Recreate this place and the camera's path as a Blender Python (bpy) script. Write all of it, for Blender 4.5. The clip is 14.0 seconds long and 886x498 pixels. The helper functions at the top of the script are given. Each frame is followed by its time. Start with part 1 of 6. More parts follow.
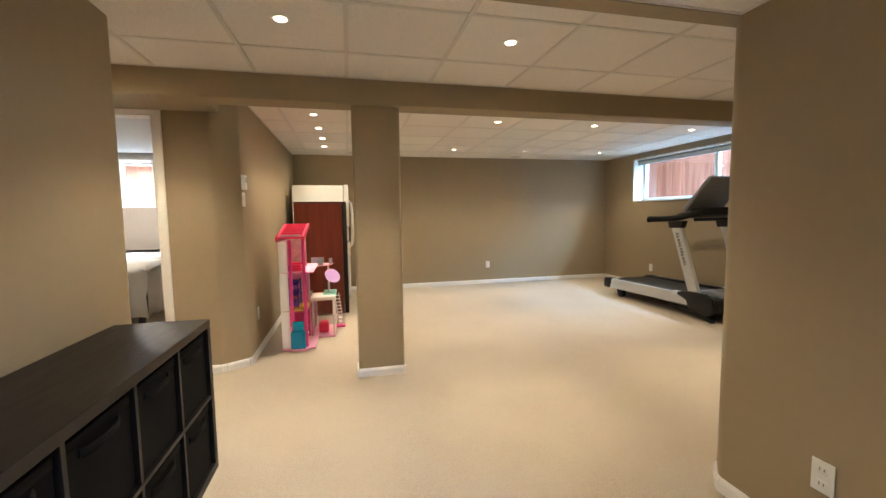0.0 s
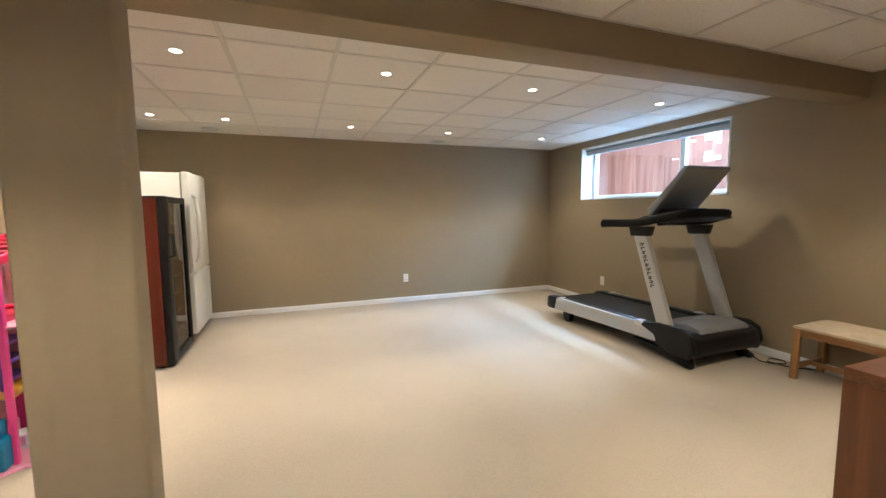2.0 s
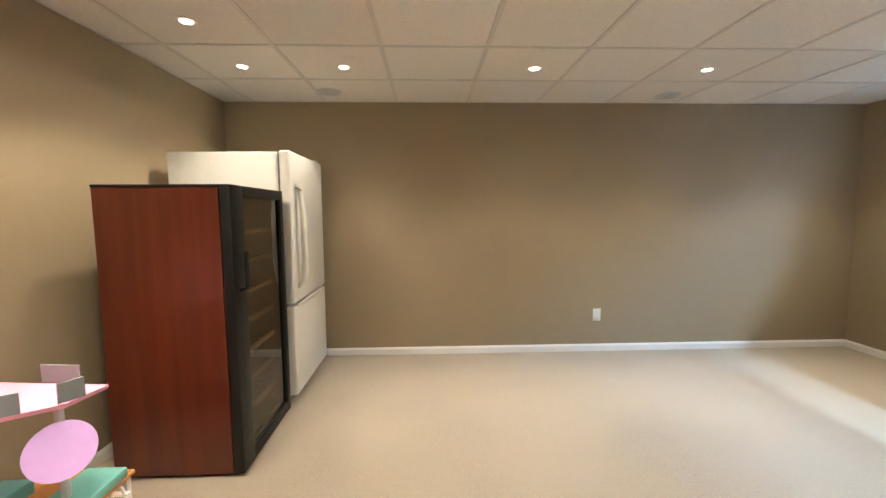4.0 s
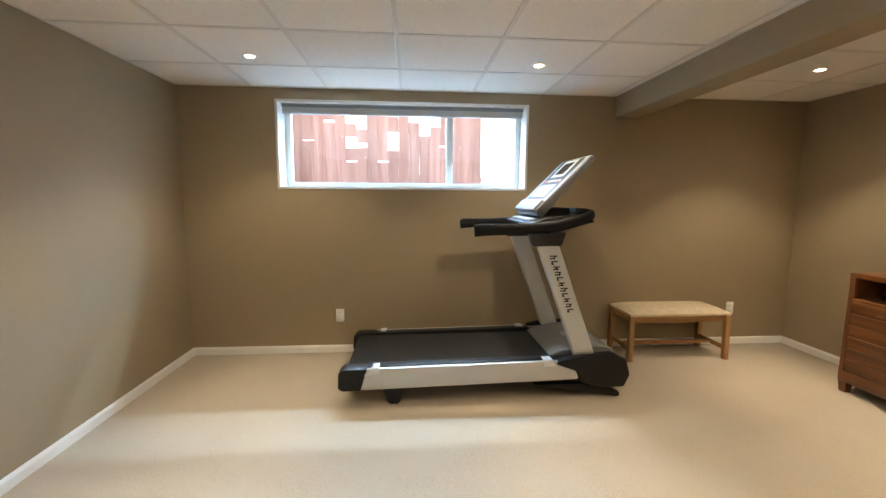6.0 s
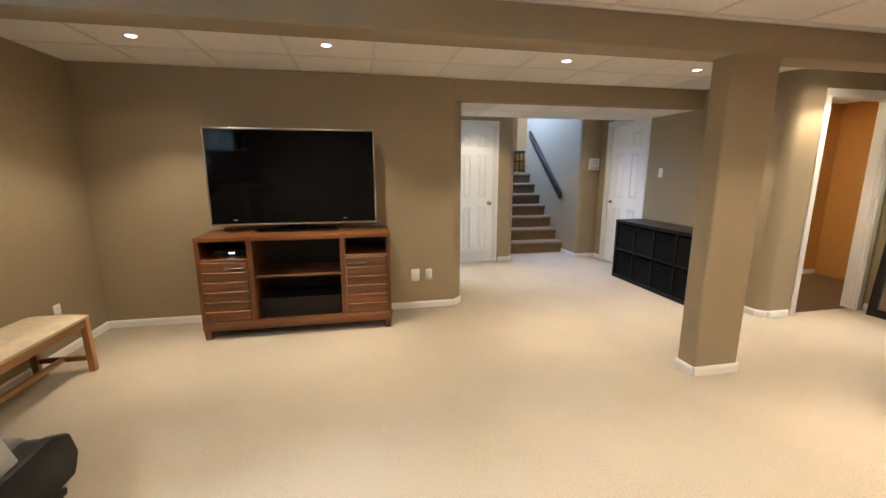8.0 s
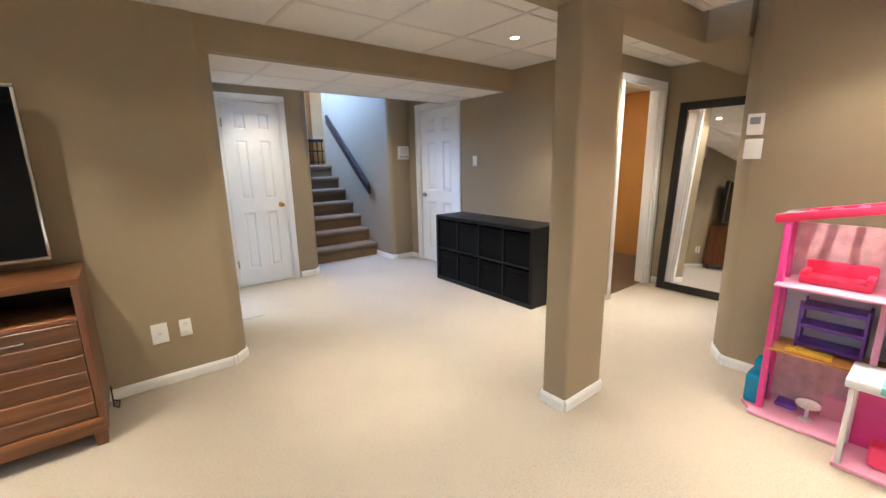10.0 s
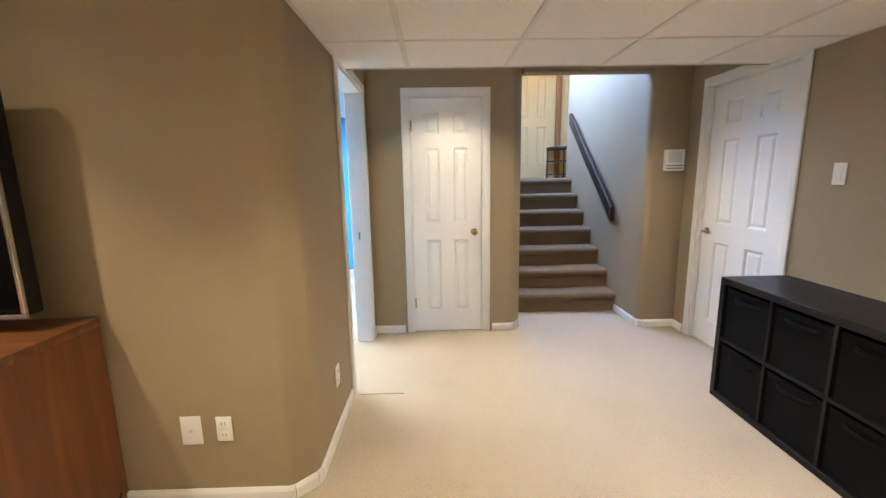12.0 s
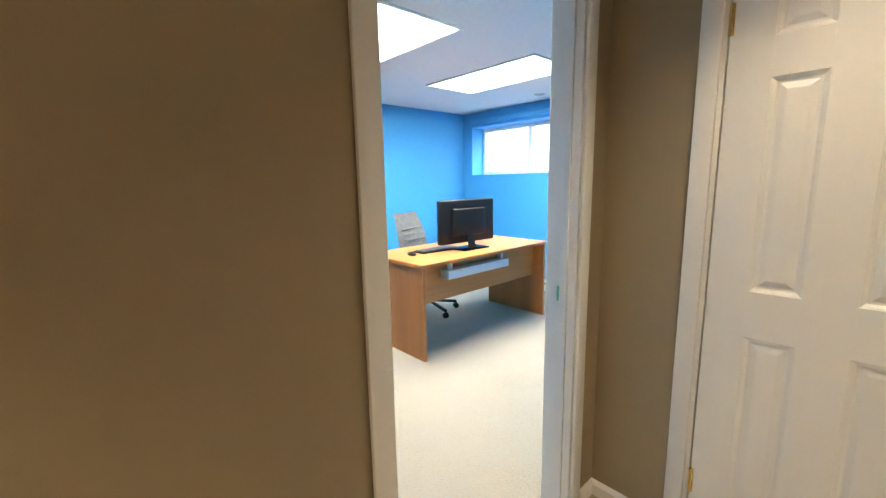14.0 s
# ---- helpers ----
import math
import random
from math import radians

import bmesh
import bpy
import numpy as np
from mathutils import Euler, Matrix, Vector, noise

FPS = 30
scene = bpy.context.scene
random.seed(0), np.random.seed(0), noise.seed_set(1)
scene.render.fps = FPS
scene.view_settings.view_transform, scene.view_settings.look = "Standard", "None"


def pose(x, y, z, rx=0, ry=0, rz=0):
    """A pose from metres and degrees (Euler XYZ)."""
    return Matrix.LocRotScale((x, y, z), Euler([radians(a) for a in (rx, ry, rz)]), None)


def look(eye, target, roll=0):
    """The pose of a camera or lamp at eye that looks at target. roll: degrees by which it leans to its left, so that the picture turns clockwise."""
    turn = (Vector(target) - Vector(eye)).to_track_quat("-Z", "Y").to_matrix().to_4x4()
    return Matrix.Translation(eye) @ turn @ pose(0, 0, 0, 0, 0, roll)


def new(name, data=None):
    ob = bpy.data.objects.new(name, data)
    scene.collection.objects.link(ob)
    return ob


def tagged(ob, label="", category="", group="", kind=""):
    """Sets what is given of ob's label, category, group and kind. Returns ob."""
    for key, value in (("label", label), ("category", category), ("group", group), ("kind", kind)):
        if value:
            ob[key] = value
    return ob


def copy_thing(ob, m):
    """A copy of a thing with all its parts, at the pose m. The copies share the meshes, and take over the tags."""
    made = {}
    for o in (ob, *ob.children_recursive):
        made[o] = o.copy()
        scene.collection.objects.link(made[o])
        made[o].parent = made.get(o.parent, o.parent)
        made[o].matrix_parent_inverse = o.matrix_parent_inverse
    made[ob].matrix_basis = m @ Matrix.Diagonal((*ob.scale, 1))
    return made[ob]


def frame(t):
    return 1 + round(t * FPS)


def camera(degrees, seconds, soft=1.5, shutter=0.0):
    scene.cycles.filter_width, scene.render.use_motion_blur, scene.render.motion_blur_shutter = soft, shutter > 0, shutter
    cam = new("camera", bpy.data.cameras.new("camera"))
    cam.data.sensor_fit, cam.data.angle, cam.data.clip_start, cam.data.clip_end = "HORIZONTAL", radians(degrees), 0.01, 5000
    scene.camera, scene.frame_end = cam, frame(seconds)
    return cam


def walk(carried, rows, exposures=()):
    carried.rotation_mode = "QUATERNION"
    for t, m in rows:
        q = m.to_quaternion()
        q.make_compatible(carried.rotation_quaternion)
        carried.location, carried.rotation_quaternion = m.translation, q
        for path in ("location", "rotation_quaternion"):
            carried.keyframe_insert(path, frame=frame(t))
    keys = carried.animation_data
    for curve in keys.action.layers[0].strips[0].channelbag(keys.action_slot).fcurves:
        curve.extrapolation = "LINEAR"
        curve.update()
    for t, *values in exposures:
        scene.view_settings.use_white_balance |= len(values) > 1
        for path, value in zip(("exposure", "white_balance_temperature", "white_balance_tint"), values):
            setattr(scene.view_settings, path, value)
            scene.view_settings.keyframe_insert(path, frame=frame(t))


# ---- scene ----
cam = camera(95.2, 14.0)
PATH = [
    (0, (-0.711, -3.396, 1.255), (-0.260, -1.455, 1.086), -0.80),
    (0.5, (-0.522, -3.088, 1.258), (-0.080, -1.146, 1.082), -0.90),
    (1, (-0.224, -2.753, 1.265), (0.205, -0.808, 1.083), -0.80),
    (1.5, (0.054, -2.416, 1.284), (0.480, -0.471, 1.097), -0.70),
    (2, (0.249, -2.039, 1.294), (0.937, -0.170, 1.107), -0.50),
    (2.2, (0.325, -1.910, 1.290), (1.040, -0.051, 1.105), -0.34),
    (2.7, (0.422, -1.509, 1.281), (1.092, 0.368, 1.104), -0.16),
    (3.2, (0.349, -0.977, 1.282), (0.702, 0.983, 1.106), -0.21),
    (3.7, (0.227, -0.402, 1.294), (0.305, 1.587, 1.113), -0.31),
    (4, (0.181, -0.072, 1.308), (0.253, 1.917, 1.120), -0.33),
    (4.3, (0.187, 0.225, 1.330), (0.462, 2.196, 1.132), -0.27),
    (4.5, (0.215, 0.407, 1.346), (0.705, 2.335, 1.140), -0.20),
    (5, (0.243, 0.897, 1.357), (1.580, 2.369, 1.136), 0.10),
    (5.5, (0.399, 1.275, 1.324), (2.262, 1.969, 1.109), 0.10),
    (6, (0.626, 1.671, 1.356), (2.604, 1.517, 1.110), 0.40),
    (6.5, (0.928, 1.909, 1.346), (2.669, 0.972, 1.046), 0.20),
    (7, (1.361, 2.096, 1.380), (2.511, 0.498, 1.029), 0.40),
    (7.5, (1.691, 2.131, 1.418), (2.081, 0.210, 1.022), 0.30),
    (8, (1.890, 2.070, 1.391), (1.498, 0.146, 1.009), -0.00),
    (8.2, (1.896, 2.029, 1.384), (1.174, 0.202, 0.992), -0.31),
    (8.6, (1.960, 1.925, 1.372), (0.779, 0.350, 0.974), -0.50),
    (9, (1.907, 1.723, 1.359), (0.515, 0.326, 0.950), -0.66),
    (9.5, (1.716, 1.393, 1.351), (0.301, 0.021, 0.928), -0.85),
    (10, (1.437, 1.055, 1.363), (0.221, -0.487, 0.937), -1.01),
    (10.3, (1.250, 0.882, 1.386), (0.269, -0.809, 0.964), -1.10),
    (10.5, (1.112, 0.809, 1.391), (0.325, -0.982, 0.975), -1.10),
    (11, (0.764, 0.527, 1.394), (0.331, -1.383, 0.990), -1.10),
    (11.5, (0.537, 0.125, 1.373), (0.317, -1.828, 1.004), -1.00),
    (12, (0.324, -0.322, 1.380), (0.288, -2.290, 1.029), -1.00),
    (12.5, (0.147, -0.820, 1.353), (0.370, -2.777, 1.009), -1.00),
    (13, (0.044, -1.344, 1.372), (0.704, -3.200, 1.024), -1.00),
    (13.5, (0.055, -1.855, 1.353), (1.137, -3.502, 1.010), -1.30),
    (14, (0.135, -2.296, 1.342), (1.597, -3.620, 1.014), -1.10),
]
EXPOSURES = [(0.0, 0.06, 6800, 10), (0.6, -0.05, 6300, 10), (2.0, 0.08, 6100, 10), (4.5, 0.1, 6500, 10), (5.0, -0.02, 6700, 10), (5.6, -0.02, 7000, 10),
             (6.5, 0.1, 7000, 10), (7.5, 0.25, 8200, 10), (8.0, 0.24, 6600, 10), (10.3, 0.45, 5800, 10), (11.5, 0.54, 6000, 10), (12.5, 0.31, 7400, 10),
             (13.4, 0.06, 7400, 10), (14.0, -0.09, 7700, 10)]
walk(cam, [(t, look(eye, target, roll)) for t, eye, target, roll in PATH], EXPOSURES)


# world and light
world = bpy.data.worlds.new("world")
scene.world = world
world.use_nodes = True
wn = world.node_tree.nodes
wl = world.node_tree.links
sky = wn.new("ShaderNodeTexSky")
sky.sky_type = 'NISHITA'
sky.sun_disc = False
sky.sun_elevation = radians(42)
sky.sun_rotation = radians(230)
wl.new(sky.outputs[0], wn["Background"].inputs[0])
wn["Background"].inputs[1].default_value = 0.12
sun_l = bpy.data.lights.new("sun", "SUN")
sun_l.energy, sun_l.angle, sun_l.color = 2.4, radians(12), (1.0, 0.95, 0.88)
sun = new("sun", sun_l)
sun.matrix_basis = look((0, 0, 20), (12, 9, 6))
scene.view_settings.exposure = 0.0

WARM = (1.0, 0.855, 0.65)
SKYBLUE = (0.62, 0.80, 1.0)


def area(name, at, towards, sx, sy, watts, color):
    l = bpy.data.lights.new(name, "AREA")
    l.shape, l.size, l.size_y, l.energy, l.color = "RECTANGLE", sx, sy, watts, color
    o = new(name, l)
    o.matrix_basis = look(at, towards)
    return o


# sky light in the window openings
area("sky_above_main", (5.75, 1.69, 2.95), (4.2, 1.69, 1.60), 3.4, 0.7, 450, (0.34, 0.62, 1.0))
area("sky_gap_main", (5.55, 1.69, 3.50), (4.2, 1.69, 1.55), 3.0, 0.05, 300, (0.48, 0.72, 1.0))
area("sky_above_office", (3.25, -8.0, 3.3), (3.25, -6.6, 1.75), 2.6, 1.5, 700, SKYBLUE)
area("sky_above_bedroom", (-3.9, 5.0, 3.3), (-3.9, 3.7, 1.8), 2.0, 1.4, 4600, SKYBLUE)
area("bedroom_lamp", (-3.75, 2.3, 2.21), (-3.75, 2.3, 0), 0.3, 0.3, 90, (1.0, 0.93, 0.84))
# daylight from the upper floor's window down the stairwell, and the landing's lamp
area("stairwell_daylight", (-0.53, -5.3, 3.05), (-1.48, -5.0, 2.0), 1.2, 0.9, 180, (0.28, 0.48, 1.0))
area("landing_lamp", (-0.95, -6.7, 3.9), (-0.95, -6.8, 1.3), 0.3, 0.3, 11, (1.0, 0.74, 0.42))
# ceiling fixtures of the neighbouring rooms
area("office_tubes", (2.565, -3.845, 2.22), (2.565, -3.845, 0), 1.10, 0.55, 84, (0.90, 0.96, 1.0))
area("office_tubes", (2.585, -5.195, 2.22), (2.585, -5.195, 0), 1.10, 0.55, 84, (0.90, 0.96, 1.0))
area("side_room_lamp", (-2.9, -1.6, 2.2), (-2.9, -1.6, 0), 0.3, 0.3, 14, WARM)

SPOTS = [(x, y) for y in (0.82, 2.69) for x in (-1.01, -0.36, 0.895, 2.07, 3.405)] + [(-1.005, 1.448), (-1.0, 2.06)]
SPOTS += [(3.30, -1.10), (2.08, -1.063), (0.24, -1.11), (-1.01, -1.15), (-2.09, -0.60)]
# stair foot; the second one is unseen, added to brighten the west door
SPOTS += [(0.19, -3.37), (-1.02, -3.37)]
# each downlight: a soft bright core and a wider spill with its edge on the walls
for x, y in SPOTS:
    if y < -3:
        beams = ((46 if x > 0 else 54, 112, 1.0), (30 if x > 0 else 10, 50, 1.0))
    elif y < 0:
        beams = ((60, 106, 0.5), (92, 46, 1.0), (6, 150, 0.4))
    else:
        beams = ((35, 108, 0.5), (79, 46, 1.0), (4, 150, 0.4))
    for watts, size, blend in beams:
        l = bpy.data.lights.new("downlight_beam", "SPOT")
        l.energy, l.color, l.spot_size, l.spot_blend, l.shadow_soft_size = watts, WARM, radians(size), blend, 0.03
        o = new("downlight_beam", l)
        o.location = (x, y, 2.245 - 0.03)


# materials
def base_mat(name, rough=0.6, metal=0.0):
    m = bpy.data.materials.new(name)
    m.use_nodes = True
    return m, m.node_tree.nodes, m.node_tree.links, m.node_tree.nodes["Principled BSDF"]


def mat(name, color, rough=0.6, metal=0.0, vary=0.06, scale=6.0, bump=0.0, bump_scale=300.0, coat=0.0, spec=0.5, stretch=(1, 1, 1), rough_vary=0.08):
    """Painted or plain surface with two scales of slight variation and a fine relief."""
    m, n, l, b = base_mat(name)
    b.inputs["Metallic"].default_value = metal
    b.inputs["Specular IOR Level"].default_value = spec
    b.inputs["Coat Weight"].default_value = coat
    co = n.new("ShaderNodeTexCoord")
    mp = n.new("ShaderNodeMapping")
    mp.inputs["Scale"].default_value = stretch
    l.new(co.outputs["Object"], mp.inputs[0])
    big, fine = n.new("ShaderNodeTexNoise"), n.new("ShaderNodeTexNoise")
    big.inputs["Scale"].default_value, fine.inputs["Scale"].default_value = scale, scale * 14
    big.inputs["Detail"].default_value, fine.inputs["Detail"].default_value = 4, 2
    mix = n.new("ShaderNodeMath")
    mix.operation = "MULTIPLY_ADD"
    l.new(mp.outputs[0], big.inputs[0])
    l.new(mp.outputs[0], fine.inputs[0])
    l.new(fine.outputs[0], mix.inputs[0])
    mix.inputs[1].default_value = 0.5
    l.new(big.outputs[0], mix.inputs[2])
    ramp = n.new("ShaderNodeValToRGB")
    ramp.color_ramp.elements[0].position, ramp.color_ramp.elements[1].position = 0.45, 1.05
    ramp.color_ramp.elements[0].color = (*[c * (1 - vary) for c in color], 1)
    ramp.color_ramp.elements[1].color = (*[min(1, c * (1 + vary)) for c in color], 1)
    l.new(mix.outputs[0], ramp.inputs[0])
    l.new(ramp.outputs[0], b.inputs["Base Color"])
    rr = n.new("ShaderNodeMapRange")
    rr.inputs["To Min"].default_value, rr.inputs["To Max"].default_value = max(0, rough - rough_vary), min(1, rough + rough_vary)
    l.new(big.outputs[0], rr.inputs[0])
    l.new(rr.outputs[0], b.inputs["Roughness"])
    if bump:
        bn, bp = n.new("ShaderNodeTexNoise"), n.new("ShaderNodeBump")
        bn.inputs["Scale"].default_value, bn.inputs["Detail"].default_value = bump_scale, 3
        bp.inputs["Strength"].default_value, bp.inputs["Distance"].default_value = bump, 0.002
        l.new(mp.outputs[0], bn.inputs[0])
        l.new(bn.outputs[0], bp.inputs["Height"])
        l.new(bp.outputs[0], b.inputs["Normal"])
    return m


def wood(name, dark, light, rough=0.4, axis="x", scale=5.0, coat=0.0):
    """Long grain along one axis, with pores; pieces differ by their own random shade."""
    m, n, l, b = base_mat(name)
    co, mp = n.new("ShaderNodeTexCoord"), n.new("ShaderNodeMapping")
    s = [18.0, 18.0, 18.0]
    s["xyz".index(axis)] = 1.1
    mp.inputs["Scale"].default_value = [v * scale / 5 for v in s]
    info = n.new("ShaderNodeObjectInfo")
    off = n.new("ShaderNodeVectorMath")
    off.operation = "MULTIPLY_ADD"
    l.new(info.outputs["Random"], off.inputs[0])
    off.inputs[1].default_value = (7, 5, 9)
    l.new(co.outputs["Object"], off.inputs[2])
    l.new(off.outputs[0], mp.inputs[0])
    a, f = n.new("ShaderNodeTexNoise"), n.new("ShaderNodeTexNoise")
    a.inputs["Scale"].default_value, a.inputs["Detail"].default_value, a.inputs["Distortion"].default_value = 1.0, 5, 0.8
    f.inputs["Scale"].default_value, f.inputs["Detail"].default_value = 7.0, 3
    l.new(mp.outputs[0], a.inputs[0])
    l.new(mp.outputs[0], f.inputs[0])
    mx = n.new("ShaderNodeMath")
    mx.operation = "MULTIPLY_ADD"
    l.new(f.outputs[0], mx.inputs[0])
    mx.inputs[1].default_value = 0.22
    l.new(a.outputs[0], mx.inputs[2])
    ramp = n.new("ShaderNodeValToRGB")
    ramp.color_ramp.elements[0].position, ramp.color_ramp.elements[1].position = 0.48, 0.88
    ramp.color_ramp.elements[0].color, ramp.color_ramp.elements[1].color = (*dark, 1), (*light, 1)
    l.new(mx.outputs[0], ramp.inputs[0])
    hs = n.new("ShaderNodeHueSaturation")
    mr = n.new("ShaderNodeMapRange")
    mr.inputs["To Min"].default_value, mr.inputs["To Max"].default_value = 0.85, 1.15
    l.new(info.outputs["Random"], mr.inputs[0])
    l.new(mr.outputs[0], hs.inputs["Value"])
    l.new(ramp.outputs[0], hs.inputs["Color"])
    l.new(hs.outputs[0], b.inputs["Base Color"])
    b.inputs["Roughness"].default_value = rough
    b.inputs["Coat Weight"].default_value = coat
    bp = n.new("ShaderNodeBump")
    bp.inputs["Strength"].default_value, bp.inputs["Distance"].default_value = 0.12, 0.001
    l.new(f.outputs[0], bp.inputs["Height"])
    l.new(bp.outputs[0], b.inputs["Normal"])
    return m


def pile(name, dark, light, loop=260.0, depth=0.9):
    """Cut-pile carpet: tufts, brushed patches and a broad drift of tone."""
    m, n, l, b = base_mat(name)
    co = n.new("ShaderNodeTexCoord")
    vor, mid, big = n.new("ShaderNodeTexVoronoi"), n.new("ShaderNodeTexNoise"), n.new("ShaderNodeTexNoise")
    vor.inputs["Scale"].default_value = loop
    mid.inputs["Scale"].default_value, mid.inputs["Detail"].default_value = 110, 5
    big.inputs["Scale"].default_value, big.inputs["Detail"].default_value = 1.7, 4
    for t in (vor, mid, big):
        l.new(co.outputs["Object"], t.inputs["Vector"])
    s1, s2 = n.new("ShaderNodeMath"), n.new("ShaderNodeMath")
    s1.operation = s2.operation = "MULTIPLY_ADD"
    l.new(vor.outputs["Distance"], s1.inputs[0])
    s1.inputs[1].default_value = 0.5
    l.new(mid.outputs[0], s1.inputs[2])
    l.new(big.outputs[0], s2.inputs[0])
    s2.inputs[1].default_value = 0.55
    l.new(s1.outputs[0], s2.inputs[2])
    ramp = n.new("ShaderNodeValToRGB")
    ramp.color_ramp.elements[0].position, ramp.color_ramp.elements[1].position = 0.62, 1.2
    ramp.color_ramp.elements[0].color, ramp.color_ramp.elements[1].color = (*dark, 1), (*light, 1)
    l.new(s2.outputs[0], ramp.inputs[0])
    l.new(ramp.outputs[0], b.inputs["Base Color"])
    b.inputs["Roughness"].default_value = 0.97
    b.inputs["Specular IOR Level"].default_value = 0.15
    b.inputs["Sheen Weight"].default_value = 0.25
    bp = n.new("ShaderNodeBump")
    bp.inputs["Strength"].default_value, bp.inputs["Distance"].default_value = depth, 0.006
    l.new(s1.outputs[0], bp.inputs["Height"])
    l.new(bp.outputs[0], b.inputs["Normal"])
    return m


def glow(name, color, strength):
    m, n, l, b = base_mat(name)
    b.inputs["Emission Color"].default_value = (*color, 1)
    b.inputs["Emission Strength"].default_value = strength
    b.inputs["Base Color"].default_value = (*color, 1)
    return m


def clear(name, tint=(1, 1, 1), rough=0.0):
    m, n, l, b = base_mat(name)
    b.inputs["Base Color"].default_value = (*tint, 1)
    b.inputs["Transmission Weight"].default_value = 1.0
    b.inputs["Roughness"].default_value = rough
    b.inputs["IOR"].default_value = 1.45
    return m


def tile_mat(name, color):
    """Mineral-fibre tile: pin holes and fissures."""
    m, n, l, b = base_mat(name)
    co = n.new("ShaderNodeTexCoord")
    v, big = n.new("ShaderNodeTexNoise"), n.new("ShaderNodeTexNoise")
    v.inputs["Scale"].default_value, v.inputs["Detail"].default_value = 150, 2
    big.inputs["Scale"].default_value = 1.3
    l.new(co.outputs["Object"], v.inputs["Vector"])
    l.new(co.outputs["Object"], big.inputs["Vector"])
    ramp = n.new("ShaderNodeValToRGB")
    ramp.color_ramp.elements[0].position, ramp.color_ramp.elements[1].position = 0.3, 0.42
    ramp.color_ramp.elements[0].color = (*[c * 0.72 for c in color], 1)
    ramp.color_ramp.elements[1].color = (*color, 1)
    l.new(v.outputs[0], ramp.inputs[0])
    geo = n.new("ShaderNodeNewGeometry")
    hs, mr = n.new("ShaderNodeHueSaturation"), n.new("ShaderNodeMapRange")
    mr.inputs["To Min"].default_value, mr.inputs["To Max"].default_value = 0.95, 1.03
    l.new(geo.outputs["Random Per Island"], mr.inputs[0])
    l.new(mr.outputs[0], hs.inputs["Value"])
    l.new(ramp.outputs[0], hs.inputs["Color"])
    l.new(hs.outputs[0], b.inputs["Base Color"])
    b.inputs["Roughness"].default_value = 0.95
    b.inputs["Specular IOR Level"].default_value = 0.1
    bp = n.new("ShaderNodeBump")
    bp.inputs["Strength"].default_value, bp.inputs["Distance"].default_value = 0.4, 0.002
    l.new(v.outputs[0], bp.inputs["Height"])
    l.new(bp.outputs[0], b.inputs["Normal"])
    return m


M_WALL = mat("taupe_wall_paint", (0.315, 0.248, 0.158), 0.62, vary=0.04, scale=1.3, bump=0.25, bump_scale=420, spec=0.35)
M_TRIM = mat("white_trim_paint", (0.78, 0.77, 0.74), 0.38, vary=0.025, scale=4)
M_DOOR = mat("white_door_paint", (0.80, 0.79, 0.76), 0.42, vary=0.012, scale=3, bump=0.03, bump_scale=120, stretch=(8, 8, 1))
M_CREAM = mat("cream_door_paint", (0.68, 0.52, 0.26), 0.4, vary=0.03, scale=3)
M_TILE = tile_mat("ceiling_tile", (0.86, 0.83, 0.79))
M_GRID = mat("ceiling_grid_enamel", (0.70, 0.675, 0.64), 0.45, vary=0.03)
M_CARPET = pile("beige_carpet", (0.258, 0.214, 0.158), (0.402, 0.342, 0.262), depth=0.32)
M_STAIR = pile("brown_stair_carpet", (0.115, 0.07, 0.037), (0.2, 0.132, 0.073))
M_BLUE = mat("blue_wall_paint", (0.022, 0.29, 0.60), 0.6, vary=0.05, scale=1.5, bump=0.2, bump_scale=400)
M_OFFCEIL = tile_mat("office_ceiling", (0.7, 0.72, 0.74))
M_ORANGE = mat("ochre_wall_paint", (0.58, 0.30, 0.08), 0.6, vary=0.05, scale=1.5)
M_STAIRWALL = mat("pale_stair_wall_paint", (0.60, 0.60, 0.64), 0.6, vary=0.04, scale=1.5, bump=0.2, bump_scale=400)
M_BEDWALL = mat("mauve_grey_wall_paint", (0.30, 0.26, 0.23), 0.65, vary=0.05, scale=1.5)
M_VINYL = mat("dark_vinyl_floor", (0.10, 0.065, 0.04), 0.35, vary=0.25, scale=7)
M_BLACKW = mat("black_brown_veneer", (0.005, 0.0045, 0.0047), 0.4, vary=0.25, scale=6, bump=0.05, bump_scale=90, stretch=(6, 1, 6), spec=0.25)
M_BIN = mat("black_woven_bin", (0.004, 0.004, 0.0045), 0.8, vary=0.35, scale=10, bump=0.35, bump_scale=500, spec=0.12)
M_WALNUT = wood("walnut_veneer", (0.120, 0.042, 0.013), (0.265, 0.098, 0.030), 0.38, "x", coat=0.15)
M_WALNUT_V = wood("walnut_veneer_upright", (0.125, 0.042, 0.013), (0.215, 0.075, 0.023), 0.38, "z", coat=0.15)
# walnut taken nearly to black: the shade inside the cabinet is in its colour
M_CABIN_SHADE = wood("shaded_walnut_interior", (0.007, 0.004, 0.003), (0.018, 0.009, 0.006), 0.6, "x")
M_OAK = wood("honey_oak", (0.24, 0.115, 0.04), (0.46, 0.25, 0.10), 0.42, "y")
M_OAK_V = wood("honey_oak_upright", (0.24, 0.115, 0.04), (0.44, 0.24, 0.095), 0.42, "z")
M_CUSHION = mat("oatmeal_fabric", (0.56, 0.46, 0.33), 0.95, vary=0.12, scale=20, bump=0.7, bump_scale=700, spec=0.1)
M_MAHOG = wood("mahogany_laminate", (0.085, 0.014, 0.0055), (0.125, 0.022, 0.0075), 0.33, "z", coat=0.2)
